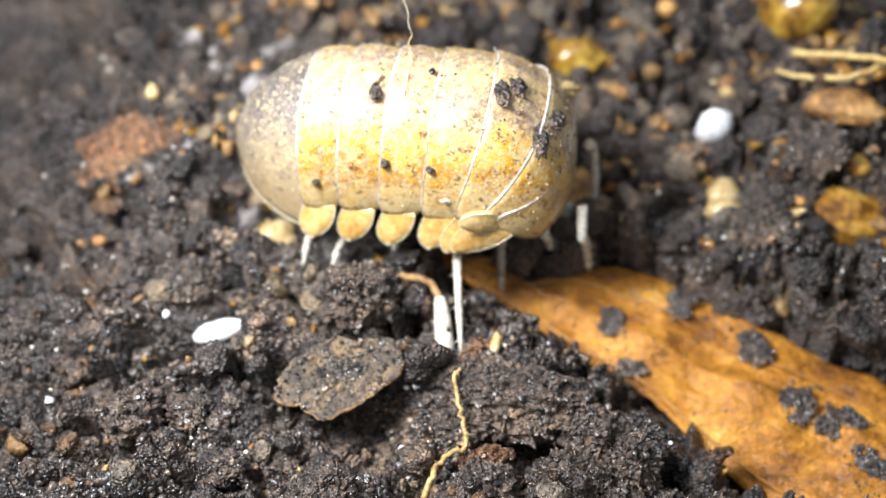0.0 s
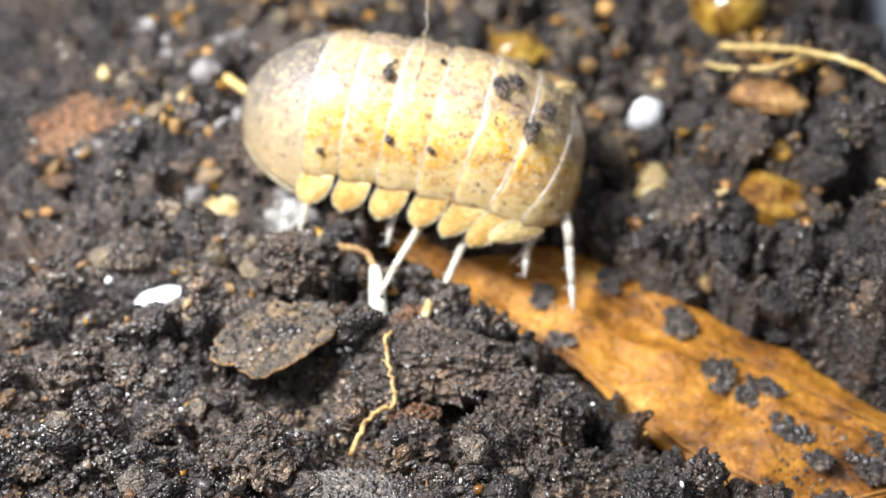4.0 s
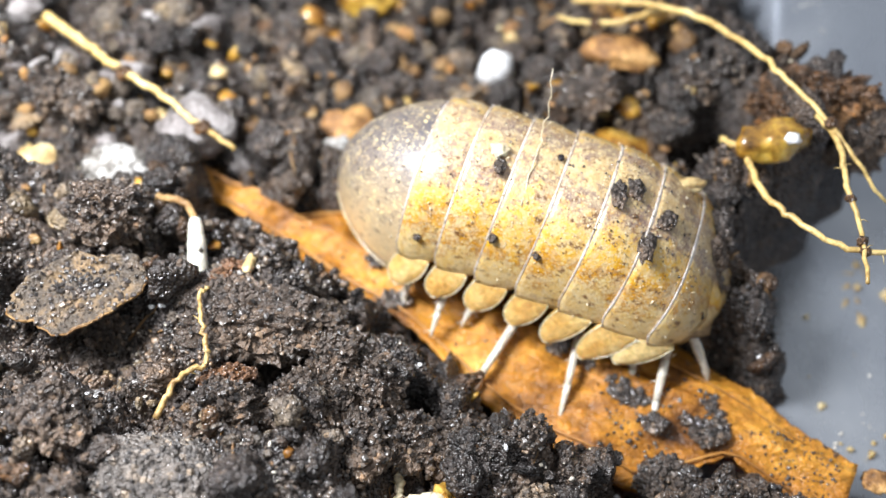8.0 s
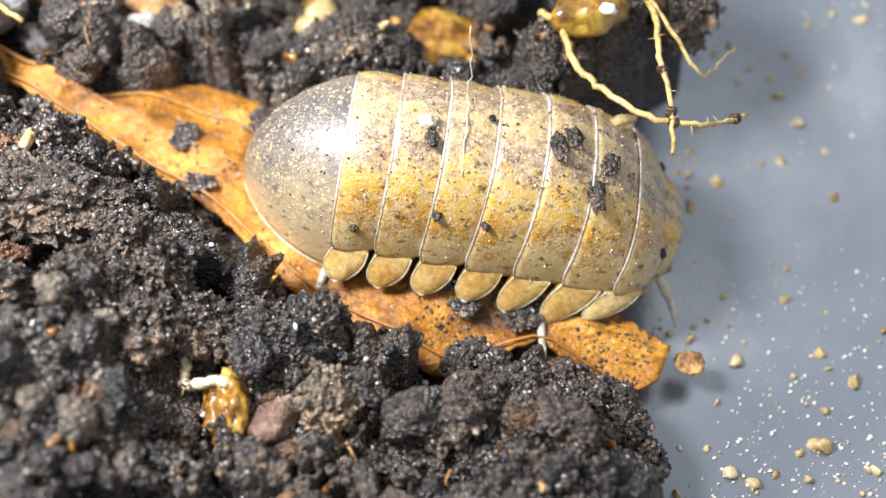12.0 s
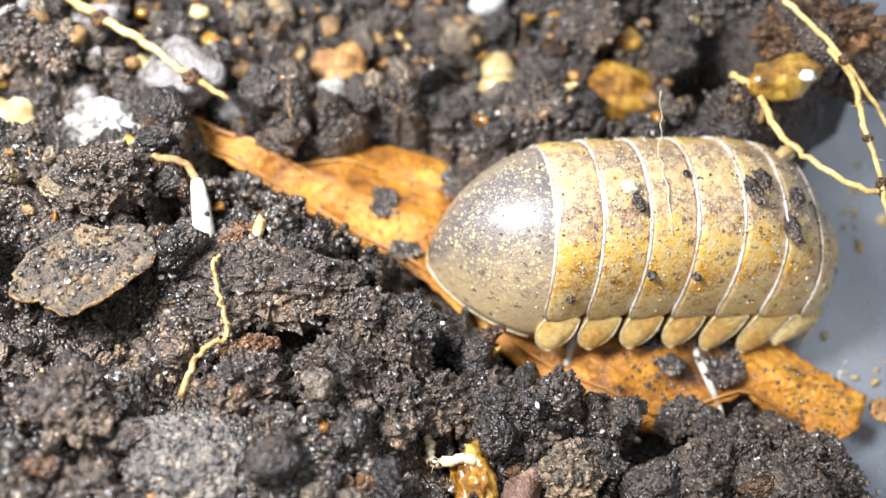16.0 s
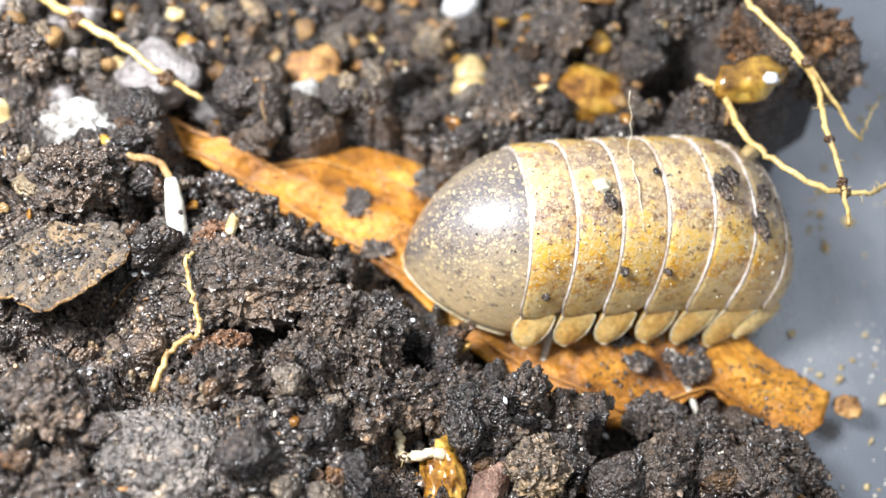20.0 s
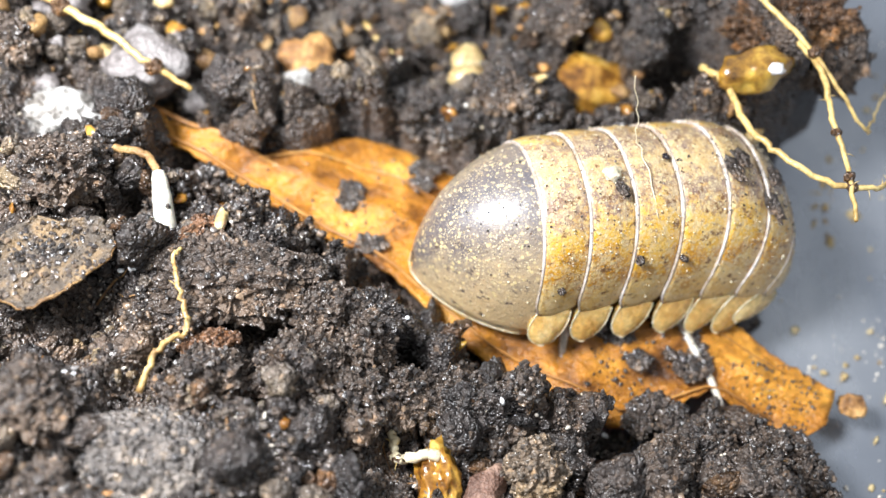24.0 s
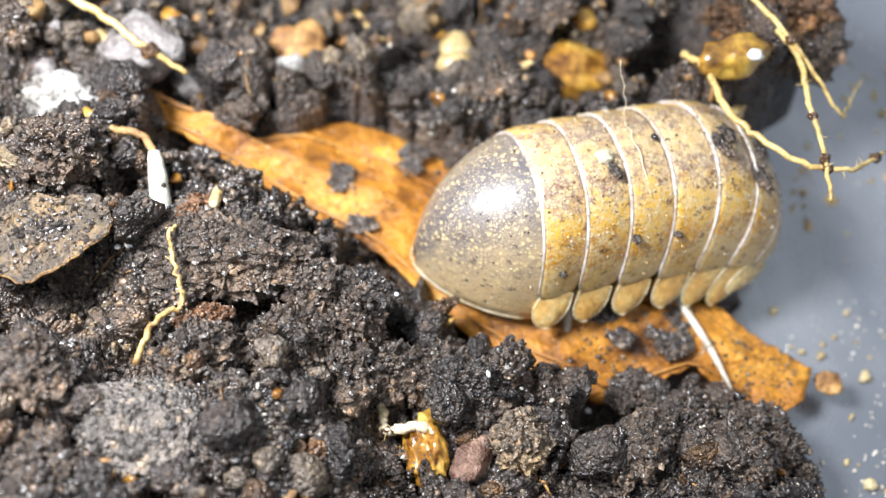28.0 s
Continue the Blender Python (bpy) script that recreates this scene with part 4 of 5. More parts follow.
root([(2.6, 6.9, 1.0), (4.2, 6.0, 1.7), (5.6, 4.95, 2.2), (6.85, 3.3, 2.55), (7.75, 1.95, 2.55), (8.5, 1.05, 2.3), (9.1, 0.25, 1.9), (9.7, -0.25, 1.4), (10.1, 0.3, 1.0), (11.0, 1.7, 0.5)], 0.16, 0.03, ROOT, "long yellow root arching over the tray edge", 1)
root([(8.2, 1.9, 2.1), (8.6, 0.6, 2.2), (8.6, -0.4, 2.1), (8.8, -1.5, 1.9), (8.75, -3.0, 1.8)], 0.12, 0.07, ROOT, "short straight yellow root hanging over the plastic", 2)
root([(6.2, 1.6, 1.2), (6.6, 0.9, 1.5), (6.9, -0.4, 1.6), (7.4, -1.2, 1.7), (8.2, -1.9, 1.75), (9.3, -2.1, 1.75), (10.0, -1.6, 1.3), (10.8, -0.9, 0.9)], 0.14, 0.07, ROOT, "thin kinked yellow root reaching over the plastic", 3)
root([(-11.3, 4.2, 1.5), (-10.15, 3.45, 1.35), (-8.95, 2.65, 1.2), (-7.9, 2.1, 1.05), (-6.85, 1.4, 0.85), (-5.7, 0.85, 0.45)], 0.21, 0.1, ROOT, "pale yellow root lying across the soil", 4)
root([(-13.6, 2.0, 0.1), (-11.9, 2.5, 0.3), (-10.3, 3.3, 0.4), (-9.6, 3.9, 0.1)], 0.18, 0.12, ROOT, "brownish yellow root stub in the soil", 5)
root([(-5.3, -3.6, 0.7), (-5.4, -4.05, 0.85), (-5.1, -4.85, 0.65), (-5.0, -5.35, 0.45), (-5.5, -5.75, 0.4), (-5.8, -6.65, 0.2)], 0.06, 0.105, STRAW, "thin tan rootlet curling over dark soil", 6, wobble=0.03)
root([(-2.4, 5.2, -0.7), (-1.7, 4.2, -0.8), (-1.0, 3.4, -1.0)], 0.13, 0.09, ROOT, "short straw-like bit of root", 7, wobble=0.02)
root([(2.4, 4.7, -0.6), (3.1, 4.5, -0.5), (3.6, 4.1, -0.6), (4.1, 4.0, -0.7)], 0.13, 0.08, ROOT, "short curled straw-like root bit", 8, wobble=0.03)
root([(5.0, 6.2, 1.4), (4.2, 5.6, 1.5), (3.2, 5.9, 1.0), (2.2, 6.6, 0.6)], 0.16, 0.08, ROOT, "yellow side root in the soil", 9)
root([(-1.2, -7.5, -1.5), (-0.95, -7.9, -1.4), (-0.75, -8.3, -1.4)], 0.05, 0.03, PALE_ROOT, "tiny white straw bit on soil", 10, wobble=0.01)


def build_sprout():
    v, f = tube(smooth_line([(-6.05, -1.7, 0.72), (-5.95, -2.1, 0.6), (-5.85, -2.6, 0.35), (-5.78, -3.05, 0.15)], 5), [0.13, 0.15, 0.17, 0.18, 0.19, 0.2, 0.21, 0.22, 0.22, 0.23, 0.23, 0.24, 0.25, 0.25, 0.25, 0.22][:16], 10)
    s = thing("sprout", v, f, SPROUT, "small pale sprout bent down into the soil", "sprout")
    v, f = tube(smooth_line([(-7.5, -1.0, 0.55), (-6.9, -1.2, 0.8), (-6.4, -1.3, 0.85), (-6.05, -1.7, 0.72)], 5, 0.02, 2), [0.06] * 4 + [0.09] * 12, 8)
    part("stalk", v, f, TAN, s, "thin brown crooked stalk")
    for k, (x, y, z) in enumerate(((-5.75, -2.5, 0.58), (-5.85, -2.9, 0.42))):
        v, f = lump((0.06, 0.06, 0.06), k, 2)
        part("soil_dot", v, f, CRUMB, s, at=(x, y, z))


build_sprout()


def crust(ob, v, count, seed, mat=None, size=(0.025, 0.085)):
    """Grains that stick to a clod, joined into one part."""
    rng = np.random.RandomState(seed)
    bv, bf = ICO[1]
    at = v[rng.randint(0, len(v), count)] * rng.uniform(0.97, 1.03, (count, 1))
    r = size[0] + (size[1] - size[0]) * rng.rand(count, 1, 1) ** 1.6
    pts = bv[None] * rng.uniform(0.6, 1.4, (count, 12, 1)) * r + at[:, None, :]
    fs = (np.array(bf)[None] + 12 * np.arange(count)[:, None, None]).reshape(-1, 3)
    tagged(part("crust", pts.reshape(-1, 3), fs.tolist(), mat or GRAIN, ob, "fine gritty crust", smooth=False), kind="stuff")


def fragment(name, at, size, mat, label, category, seed, level=3, rough=0.35, freq=1.3, fine=0.15, turn=(0, 0, 0)):
    v, f = lump(size, seed, level, rough, freq, fine)
    v = turned(v, 0, *turn)
    ob = thing(name, v, f, mat, label, category, at=at, group=GROUPS.get(name, ""), smooth=mat not in (CRUMB, BARK, RED_BARK, GREY_CHIP, SLATE))
    if mat in (CRUMB, BARK, GREY_CHIP, RED_BARK, SLATE):
        crust(ob, v, int(90 + 420 * size[0] * size[1]), seed, GRAIN if mat is CRUMB else mat)
    return ob


fragment("soil_clod", (-7.92, -2.0, 1.05), (0.88, 0.72, 0.8), CRUMB, "large rounded dark clod of soil", "clod", 21, 4, 0.3, 1.6, 0.22)


def build_wood_chip():
    """A weathered flake, hollowed and with its near edge lifted off the soil."""
    n, m = 26, 60
    pts = np.zeros((n, m, 3))
    for i in range(n):
        for j in range(m):
            a, r = 2 * math.pi * j / (m - 1), max(0.02, i / (n - 1))
            q = Vector((math.cos(a), math.sin(a), 0))
            reach = (1 + 0.28 * noise.noise(q * 1.5 + Vector((2, 7, 1))) + 0.10 * noise.noise(q * 5) + 0.05 * noise.noise(q * 13)) * r
            x, y = 1.3 * reach * q.x, 0.85 * reach * q.y
            z = 0.18 * r ** 3 + 0.16 * noise.noise(Vector((x * 1.3, y * 1.3, 3))) + 0.07 * noise.noise(Vector((x * 4, y * 6, 5))) + 0.03 * noise.noise(Vector((x * 11, y * 15, 5)))
            pts[i, j] = (x, y, z)
    v, f = slab(pts, np.zeros(pts.shape) + np.array((0, 0, -0.16)))
    v = turned(v, 0, 14, -4, 20)
    chip = thing("wood_chip", v, f, FLAKE, "weathered grey-brown flake of bark lifted off the soil", "wood chip", at=(-8.0, -4.1, 0.88))
    edge = turned(pts[n - 1] + np.array((0, 0, -0.05)), 0, 14, -4, 20)
    v, f = tube(edge[30:59], [0.035 + 0.04 * abs(noise.noise(Vector((k * 0.37, 2, 3)))) for k in range(29)], 7)
    part("broken_edge", v, f, TAN, chip, "ochre broken edge of the bark")
    crust(chip, turned(pts.reshape(-1, 3), 0, 14, -4, 20), 420, 22, GRAIN, (0.02, 0.07))


build_wood_chip()
for x, y, z, size, turn, seed in ((-4.5, -4.0, 0.12, (1.75, 0.85, 0.55), (8, 0, -4), 201), (-3.2, -3.85, -0.15, (0.75, 0.55, 0.5), (0, 10, 30), 202), (-2.8, -5.9, -0.15, (0.8, 0.7, 0.65), (0, 0, 10), 203), (-1.45, -5.2, -0.35, (0.65, 0.6, 0.6), (0, 0, 60), 204),
                                  (-1.65, -6.4, -0.6, (0.75, 0.65, 0.6), (0, 0, 110), 205), (-4.6, -6.3, -0.05, (0.8, 0.6, 0.5), (0, 0, 40), 206), (-2.3, -4.5, -0.25, (0.6, 0.55, 0.55), (0, 0, 20), 207), (-0.7, -6.1, -1.0, (0.6, 0.6, 0.6), (0, 0, 0), 208),
                                  (0.4, -6.0, -1.4, (0.8, 0.7, 0.65), (0, 0, 70), 209), (1.5, -6.5, -1.5, (0.8, 0.65, 0.6), (0, 0, 15), 210), (2.7, -6.5, -1.7, (0.75, 0.7, 0.6), (0, 0, 50), 211)):
    ob = fragment("soil_clod", (x, y, z), size, CRUMB, "broad dark clod of damp soil overhanging a hollow", "clod", seed, 4, 0.4, 1.5, 0.28, turn)
    tagged(ob, group="soil clods")
for x, y, z, r in ((-6.45, -3.75, 0.45, 0.11), (-6.2, -3.6, 0.45, 0.09), (-6.3, -3.95, 0.4, 0.1), (-6.55, -4.0, 0.38, 0.07), (-6.05, -3.85, 0.4, 0.08)):
    fragment("white_glint", (x, y, z), (r, r * 0.8, r * 0.7), WHITE, "small white mineral grain in the soil", "mineral grain", int(r * 1000), 2, 0.3, 1.5, 0.1)
fragment("cream_flake", (-10.9, 0.55, -0.4), (0.62, 0.6, 0.3), CREAM, "cream-coloured crumbly flake on the soil", "flake", 23, 3, 0.4, 1.5, 0.15, (30, 0, 30))
fragment("white_splinter", (-11.4, -2.8, 0.35), (0.72, 0.28, 0.2), WHITE, "bright white splinter on dark soil", "splinter", 24, 3, 0.2, 1.0, 0.05, (0, -10, 12))
fragment("white_crystal", (0.6, 5.2, -0.2), (0.5, 0.42, 0.62), WHITE, "bright white mineral grain on the soil", "mineral grain", 25, 2, 0.25, 1.5, 0.05, (10, 10, 20))
fragment("amber_bead", (3.0, 9.3, 0.6), (1.15, 1.0, 1.1), YELLOW, "round glossy amber-yellow bead", "bead", 26, 4, 0.08, 0.9, 0.01, (20, 0, 30))
fragment("bark_flake", (-15.1, 2.2, 1.0), (1.4, 1.0, 0.55), RED_BARK, "broad reddish-brown flake of bark", "bark flake", 27, 4, 0.35, 1.3, 0.12, (25, 0, 10))
fragment("amber_husk", (4.0, 2.5, -0.75), (1.0, 0.72, 0.3), AMBER, "translucent amber-brown husk with glossy edge", "husk", 28, 3, 0.4, 1.4, 0.1, (25, 5, 15))
fragment("amber_lump", (7.35, 1.15, 1.75), (0.85, 0.5, 0.45), YELLOW, "glossy yellow resin lump in the soil", "resin lump", 29, 3, 0.4, 1.3, 0.1, (10, 0, 20))
# The resin lump's bright highlight, modelled as a small white blob.
fragment("white_glint", (7.55, 0.85, 2.1), (0.22, 0.16, 0.14), WHITE, "white blob standing in for the highlight on yellow resin", "mineral grain", 30, 2)
fragment("tan_husk", (-3.2, 3.0, -0.8), (0.68, 0.62, 0.28), TAN, "tan flaky husk of a seed", "husk", 31, 3, 0.5, 1.4, 0.15, (30, 0, 30))
fragment("lilac_flake", (-3.4, 1.9, -0.85), (0.8, 0.55, 0.32), PALE_STONE, "greyish pink flake of bark", "flake", 32, 3, 0.4, 1.4, 0.15, (30, 10, 10))
fragment("pale_chip", (0.85, 3.35, -0.9), (0.48, 0.4, 0.3), CREAM, "pale angular chip lying on soil", "chip", 33, 2, 0.3, 1.5, 0.1, (10, 0, 30))
fragment("grey_pebble", (-8.6, 0.35, -0.1), (1.05, 0.6, 0.5), PALE_STONE, "whitish grey pebble among dark soil", "pebble", 34, 4, 0.45, 1.4, 0.2, (10, 0, -20))
fragment("grey_pebble", (-6.9, 1.9, 0.1), (0.95, 0.9, 0.6), GREY_STONE, "tan-grey rounded lump under a root", "pebble", 35, 3, 0.3, 1.2, 0.1)
fragment("pale_seed", (-4.6, -2.75, 0.5), (0.13, 0.34, 0.14), CREAM, "tiny pale husk in red bark crumbs", "husk", 36, 3, 0.2, 1.2, 0.05, (0, 10, -8))
fragment("red_crumb", (-5.1, -3.1, 0.4), (0.45, 0.3, 0.26), RED_BARK, "small reddish-brown bark crumb", "bark crumb", 37, 3, 0.45, 1.5, 0.2, (0, 0, 60))
fragment("red_crumb", (-4.85, -3.45, 0.4), (0.3, 0.18, 0.16), RED_BARK, "small reddish-brown bark crumb", "bark crumb", 38, 3, 0.4, 1.5, 0.2, (0, 0, 10))
fragment("red_crumb", (-4.6, -5.5, 0.05), (0.5, 0.3, 0.2), RED_BARK, "small reddish-brown bark crumb", "bark crumb", 39, 3, 0.45, 1.5, 0.2, (0, 0, 20))
fragment("red_crumb", (1.2, -7.9, -1.3), (0.36, 0.6, 0.25), PINK_BARK, "pinkish-brown flat piece of bark", "bark crumb", 40, 3, 0.4, 1.2, 0.12, (0, 0, -25))
fragment("grey_clod", (-5.5, -7.95, -0.15), (1.3, 1.05, 0.8), SLATE, "broad grey gritty clod with a dull sheen", "clod", 141, 4, 0.25, 1.2, 0.12)
fragment("orange_crumb", (-6.45, -8.55, 0.0), (0.42, 0.22, 0.18), TAN, "orange-brown crumb of bark", "bark crumb", 142, 3, 0.4)
fragment("orange_crumb", (-5.95, -8.7, 0.05), (0.3, 0.24, 0.2), TAN, "orange-brown crumb of bark", "bark crumb", 143, 3, 0.4)
fragment("tan_clod", (2.2, -7.6, -1.0), (0.55, 0.6, 0.5), GREY_CHIP, "tan gritty clod of soil", "clod", 41, 4, 0.3, 1.6, 0.25)
fragment("amber_crumb", (0.25, -7.75, -1.45), (0.42, 0.75, 0.45), AMBER, "dark glossy amber resin lump", "resin lump", 42, 4, 0.5, 1.5, 0.2, (0, 0, 10))
root([(-0.78, -6.7, -1.2), (-0.74, -7.1, -1.2), (-0.58, -7.38, -1.15), (-0.1, -7.33, -1.0), (0.25, -7.3, -1.05)], 0.12, 0.19, PALE_ROOT, "white crooked fungus-like thread", 12, "thread", 0.03, "white_thread")
fragment("yellow_crumb", (-3.3, 7.8, -0.1), (0.8, 0.6, 0.5), YELLOW, "glossy yellow crumb far back", "resin lump", 43, 3, 0.4, 1.4, 0.1)
fragment("pale_chip", (0.85, 2.5, -0.6), (0.5, 0.4, 0.3), CREAM, "pale angular chip lying on soil", "chip", 44, 2, 0.3, 1.5, 0.1)
fragment("orange_chip", (4.0, 5.6, 0.3), (0.9, 0.5, 0.3), TAN, "orange-brown chip of bark", "bark crumb", 45, 3, 0.45, 1.4, 0.15, (20, 0, -10))
fragment("brown_clod", (8.6, 2.9, 1.3), (1.5, 0.9, 0.85), BARK, "brown fibrous clod overhanging the plastic", "clod", 46, 4, 0.4, 1.5, 0.25)
fragment("brown_clod", (9.6, 2.5, 0.7), (0.9, 0.8, 0.8), CRUMB, "dark clod overhanging the plastic", "clod", 47, 4, 0.4, 1.5, 0.25)
fragment("leaf_scrap", (10.0, -5.25, -2.6), (0.34, 0.3, 0.12), TAN, "small tan scrap on the plastic", "scrap", 48, 3, 0.4)
for k, (u, v, s) in enumerate(((6.72, 1.7, 0.3), (6.75, 1.25, 0.26), (8.7, 1.35, 0.32), (8.95, 1.05, 0.36), (10.2, 0.25, 0.44), (10.35, -0.1, 0.3), (11.4, 0.3, 0.42), (11.15, 0.0, 0.3), (12.3, -0.5, 0.28), (13.2, -0.85, 0.28), (5.35, 0.3, 0.26), (5.5, 0.0, 0.3), (6.4, -0.85, 0.3), (14.4, -0.5, 0.4), (14.0, 0.3, 0.35))):
    x, y = LEAF_A + LEAF_DIR * u + np.array((-LEAF_DIR[1], LEAF_DIR[0])) * v
    fragment("leaf_crumb", (x, y, float(leaf_z(u)) + 0.06), (s, s * 0.75, s * 0.3), CRUMB, "dark soil crumb lying on the leaf", "crumb", 60 + k, 3, 0.4, 1.6, 0.2)


# ---- loose stuff: crumbs, grit and specks ----
def scatter(name, count, spread, sizes, mat, label, category, seed, level=1, rough=0.35, above=0.3, floor=None, keep=None):
    rng = np.random.RandomState(seed)
    shapes = [lump((1, 1, 1), seed * 10 + k, level, rough, 1.5, 0.2) for k in range(8)]
    vs, fs, base, made = [], [], 0, 0
    while made < count:
        x, y = rng.uniform(*spread[0]), rng.uniform(*spread[1])
        if keep is not None and not keep(x, y, rng):
            continue
        r = sizes[0] + (sizes[1] - sizes[0]) * rng.rand() ** 2.2
        v, f = shapes[rng.randint(8)]
        v = turned(v * rng.uniform(0.35, 1.4, 3), int(rng.randint(1 << 30))) * r
        z = (soil_top(x, y) if floor is None else floor(x, y)) + above * r
        vs.append(v + np.array((x, y, z)))
        fs += [tuple(base + i for i in t) for t in f]
        base += len(v)
        made += 1
    return thing(name, np.concatenate(vs), fs, mat, label, category, kind="stuff")


def on_soil(x, y, rng):
    u, v = leaf_uv(x, y)
    return x < soil_edge(y) - 0.5 and not (-1.8 < u < LEAF_LEN and leaf_side(u, False) - 0.1 < v < leaf_side(u, True) + 0.1)


def build_clods():
    """Larger clods that stand out of the soil."""
    rng = random.Random(31)
    made = 0
    while made < 105:
        x, y, r = rng.uniform(-13, 8), rng.uniform(-9.5, 7), rng.uniform(0.22, 0.8)
        u, v = leaf_uv(x, y)
        if -2.5 < u < LEAF_LEN + 0.5 and -2.4 - r < v < 2.6 + r or x > soil_edge(y) - 1.0:
            continue
        if any((x - a) ** 2 + (y - b) ** 2 < (r * 0.8 + q) ** 2 for a, b, q, h in PRESSED):
            continue
        made += 1
        v, f = lump((r, r * rng.uniform(0.7, 1.0), r * rng.uniform(0.55, 0.85)), 100 + made, 4 if y < 3 else 3, 0.45, 1.3, 0.24)
        v = turned(v, 0, rng.uniform(-25, 25), rng.uniform(-25, 25), rng.uniform(0, 360))
        ob = thing("soil_clod", v, f, CRUMB, "rough dark clod of damp soil", "clod", at=(x, y, soil_top(x, y) - 0.1 * r), group="soil clods", smooth=False)
        crust(ob, v, int(500 * r * r + 60), 300 + made)


build_clods()
for k, (x, y, z, r) in enumerate(((6.4, -6.5, -1.95, 0.5), (7.1, -6.35, -2.0, 0.5), (7.7, -6.85, -2.0, 0.6), (8.2, -6.4, -2.3, 0.4), (7.3, -7.4, -1.8, 0.65), (8.3, -7.3, -2.1, 0.55), (8.8, -7.8, -2.4, 0.5),
                                  (6.28, -6.30, -1.8, 0.34), (7.59, -6.72, -1.8, 0.45), (8.06, -6.88, -1.8, 0.36), (7.22, -7.02, -1.8, 0.50), (6.40, -6.96, -1.8, 0.40))):
    v, f = lump((r, r * 0.85, r * 0.75), 400 + k, 4, 0.45, 1.3, 0.24)
    v = turned(v, k, None, None, None)
    ob = thing("soil_clod", v, f, CRUMB, "rough dark clod of soil beside the leaf", "clod", at=(x, y, z), group="soil clods", smooth=False)
    crust(ob, v, int(500 * r * r + 60), 500 + k)


def build_leaf_soil():
    rng = random.Random(58)
    for k in range(28):
        if k < 14:
            u, v, r = rng.uniform(13.4, 15.6), rng.uniform(-2.5, -1.75), rng.uniform(0.24, 0.42)
        else:
            u = rng.uniform(11.8, 15.2)
            v, r = -0.45 + 0.12 * (u - 11.8) + rng.uniform(-0.28, 0.28), rng.uniform(0.12, 0.25)
        x, y = LEAF_A + LEAF_DIR * u + np.array((-LEAF_DIR[1], LEAF_DIR[0])) * v
        w, f = lump((r, r * rng.uniform(0.7, 1.0), r * rng.uniform(0.55, 0.85)), 700 + k, 3, 0.45, 1.3, 0.24)
        w = turned(w, 0, rng.uniform(-25, 25), rng.uniform(-25, 25), rng.uniform(0, 360))
        ob = thing("soil_clod", w, f, CRUMB, "dark clod of soil lying on the leaf", "clod", at=(x, y, float(leaf_z(u)) + 0.2 * r), group="soil clods on the leaf", smooth=False)
        crust(ob, w, int(400 * r * r + 40), 800 + k)


build_leaf_soil()


def build_fibres():
    """Fine dead rootlets lying about on the soil."""
    rng = random.Random(77)
    vs, fs, base = [], [], 0
    for k in range(130):
        x, y = rng.uniform(-14, 8), rng.uniform(-9.5, 8)
        if not on_soil(x, y, None):
            continue
        a, line = rng.uniform(0, 6.28), []
        for s in range(6):
            line.append((x, y, soil_top(x, y) + 0.03))
            a += rng.uniform(-0.6, 0.6)
            step = rng.uniform(0.1, 0.28)
            x, y = x + step * math.cos(a), y + step * math.sin(a)
        r = rng.uniform(0.012, 0.035)
        v, f = tube(line, [r, r, r, r * 0.9, r * 0.7, r * 0.4], 5)
        vs.append(v)
        fs += [tuple(base + i for i in t) for t in f]
        base += len(v)
    thing("rootlets", np.concatenate(vs), fs, TAN, "fine tan rootlets lying on the soil", "rootlets", kind="stuff")


build_fibres()
SPREAD = ((-18, 10.5), (-10, 12))
scatter("soil_crumbs", 1300, SPREAD, (0.12, 0.5), CRUMB, "loose dark crumbs of damp soil", "soil", 1, 3, 0.4, 0.15, keep=on_soil)
scatter("small_crumbs", 9000, SPREAD, (0.035, 0.15), CRUMB, "fine dark soil grains", "soil", 2, 1, 0.4, 0.35, keep=on_soil)
scatter("bark_crumbs", 260, SPREAD, (0.08, 0.4), BARK, "small brown bark crumbs among the soil", "bark", 3, 2, 0.45, 0.3, keep=on_soil)
BACK = ((-15, 6), (1.2, 11))
scatter("tan_bits", 330, BACK, (0.06, 0.34), TAN, "tan and orange plant bits behind the leaf", "plant bits", 14, 2, 0.5, 0.35, keep=on_soil)
scatter("amber_bits", 190, BACK, (0.06, 0.36), AMBER, "glossy amber resin crumbs behind the leaf", "resin", 15, 2, 0.5, 0.3, keep=on_soil)
scatter("bark_crumbs", 420, BACK, (0.1, 0.45), GREY_CHIP, "grey-brown bark crumbs behind the leaf", "bark", 16, 2, 0.5, 0.3, keep=on_soil)
scatter("bark_crumbs", 240, ((-13, -2), (-9.5, 0)), (0.06, 0.34), GREY_CHIP, "grey-brown bark crumbs in front of the leaf", "bark", 17, 2, 0.5, 0.3, keep=on_soil)
scatter("amber_bits", 60, ((-13, 8), (-9.5, 0)), (0.05, 0.2), AMBER, "small amber resin crumbs in the soil", "resin", 18, 2, 0.5, 0.3, keep=on_soil)
scatter("tan_bits", 130, SPREAD, (0.06, 0.26), TAN, "tan and orange plant bits", "plant bits", 4, 2, 0.45, 0.45, keep=on_soil)
scatter("mineral_grit", 2600, SPREAD, (0.012, 0.065), GRIT, "tiny pale shining mineral grains", "grit", 5, 1, 0.3, 0.6, keep=on_soil)
scatter("pale_bits", 90, BACK, (0.06, 0.3), CREAM, "pale crumbs of husk behind the leaf", "plant bits", 19, 2, 0.5, 0.4, keep=on_soil)
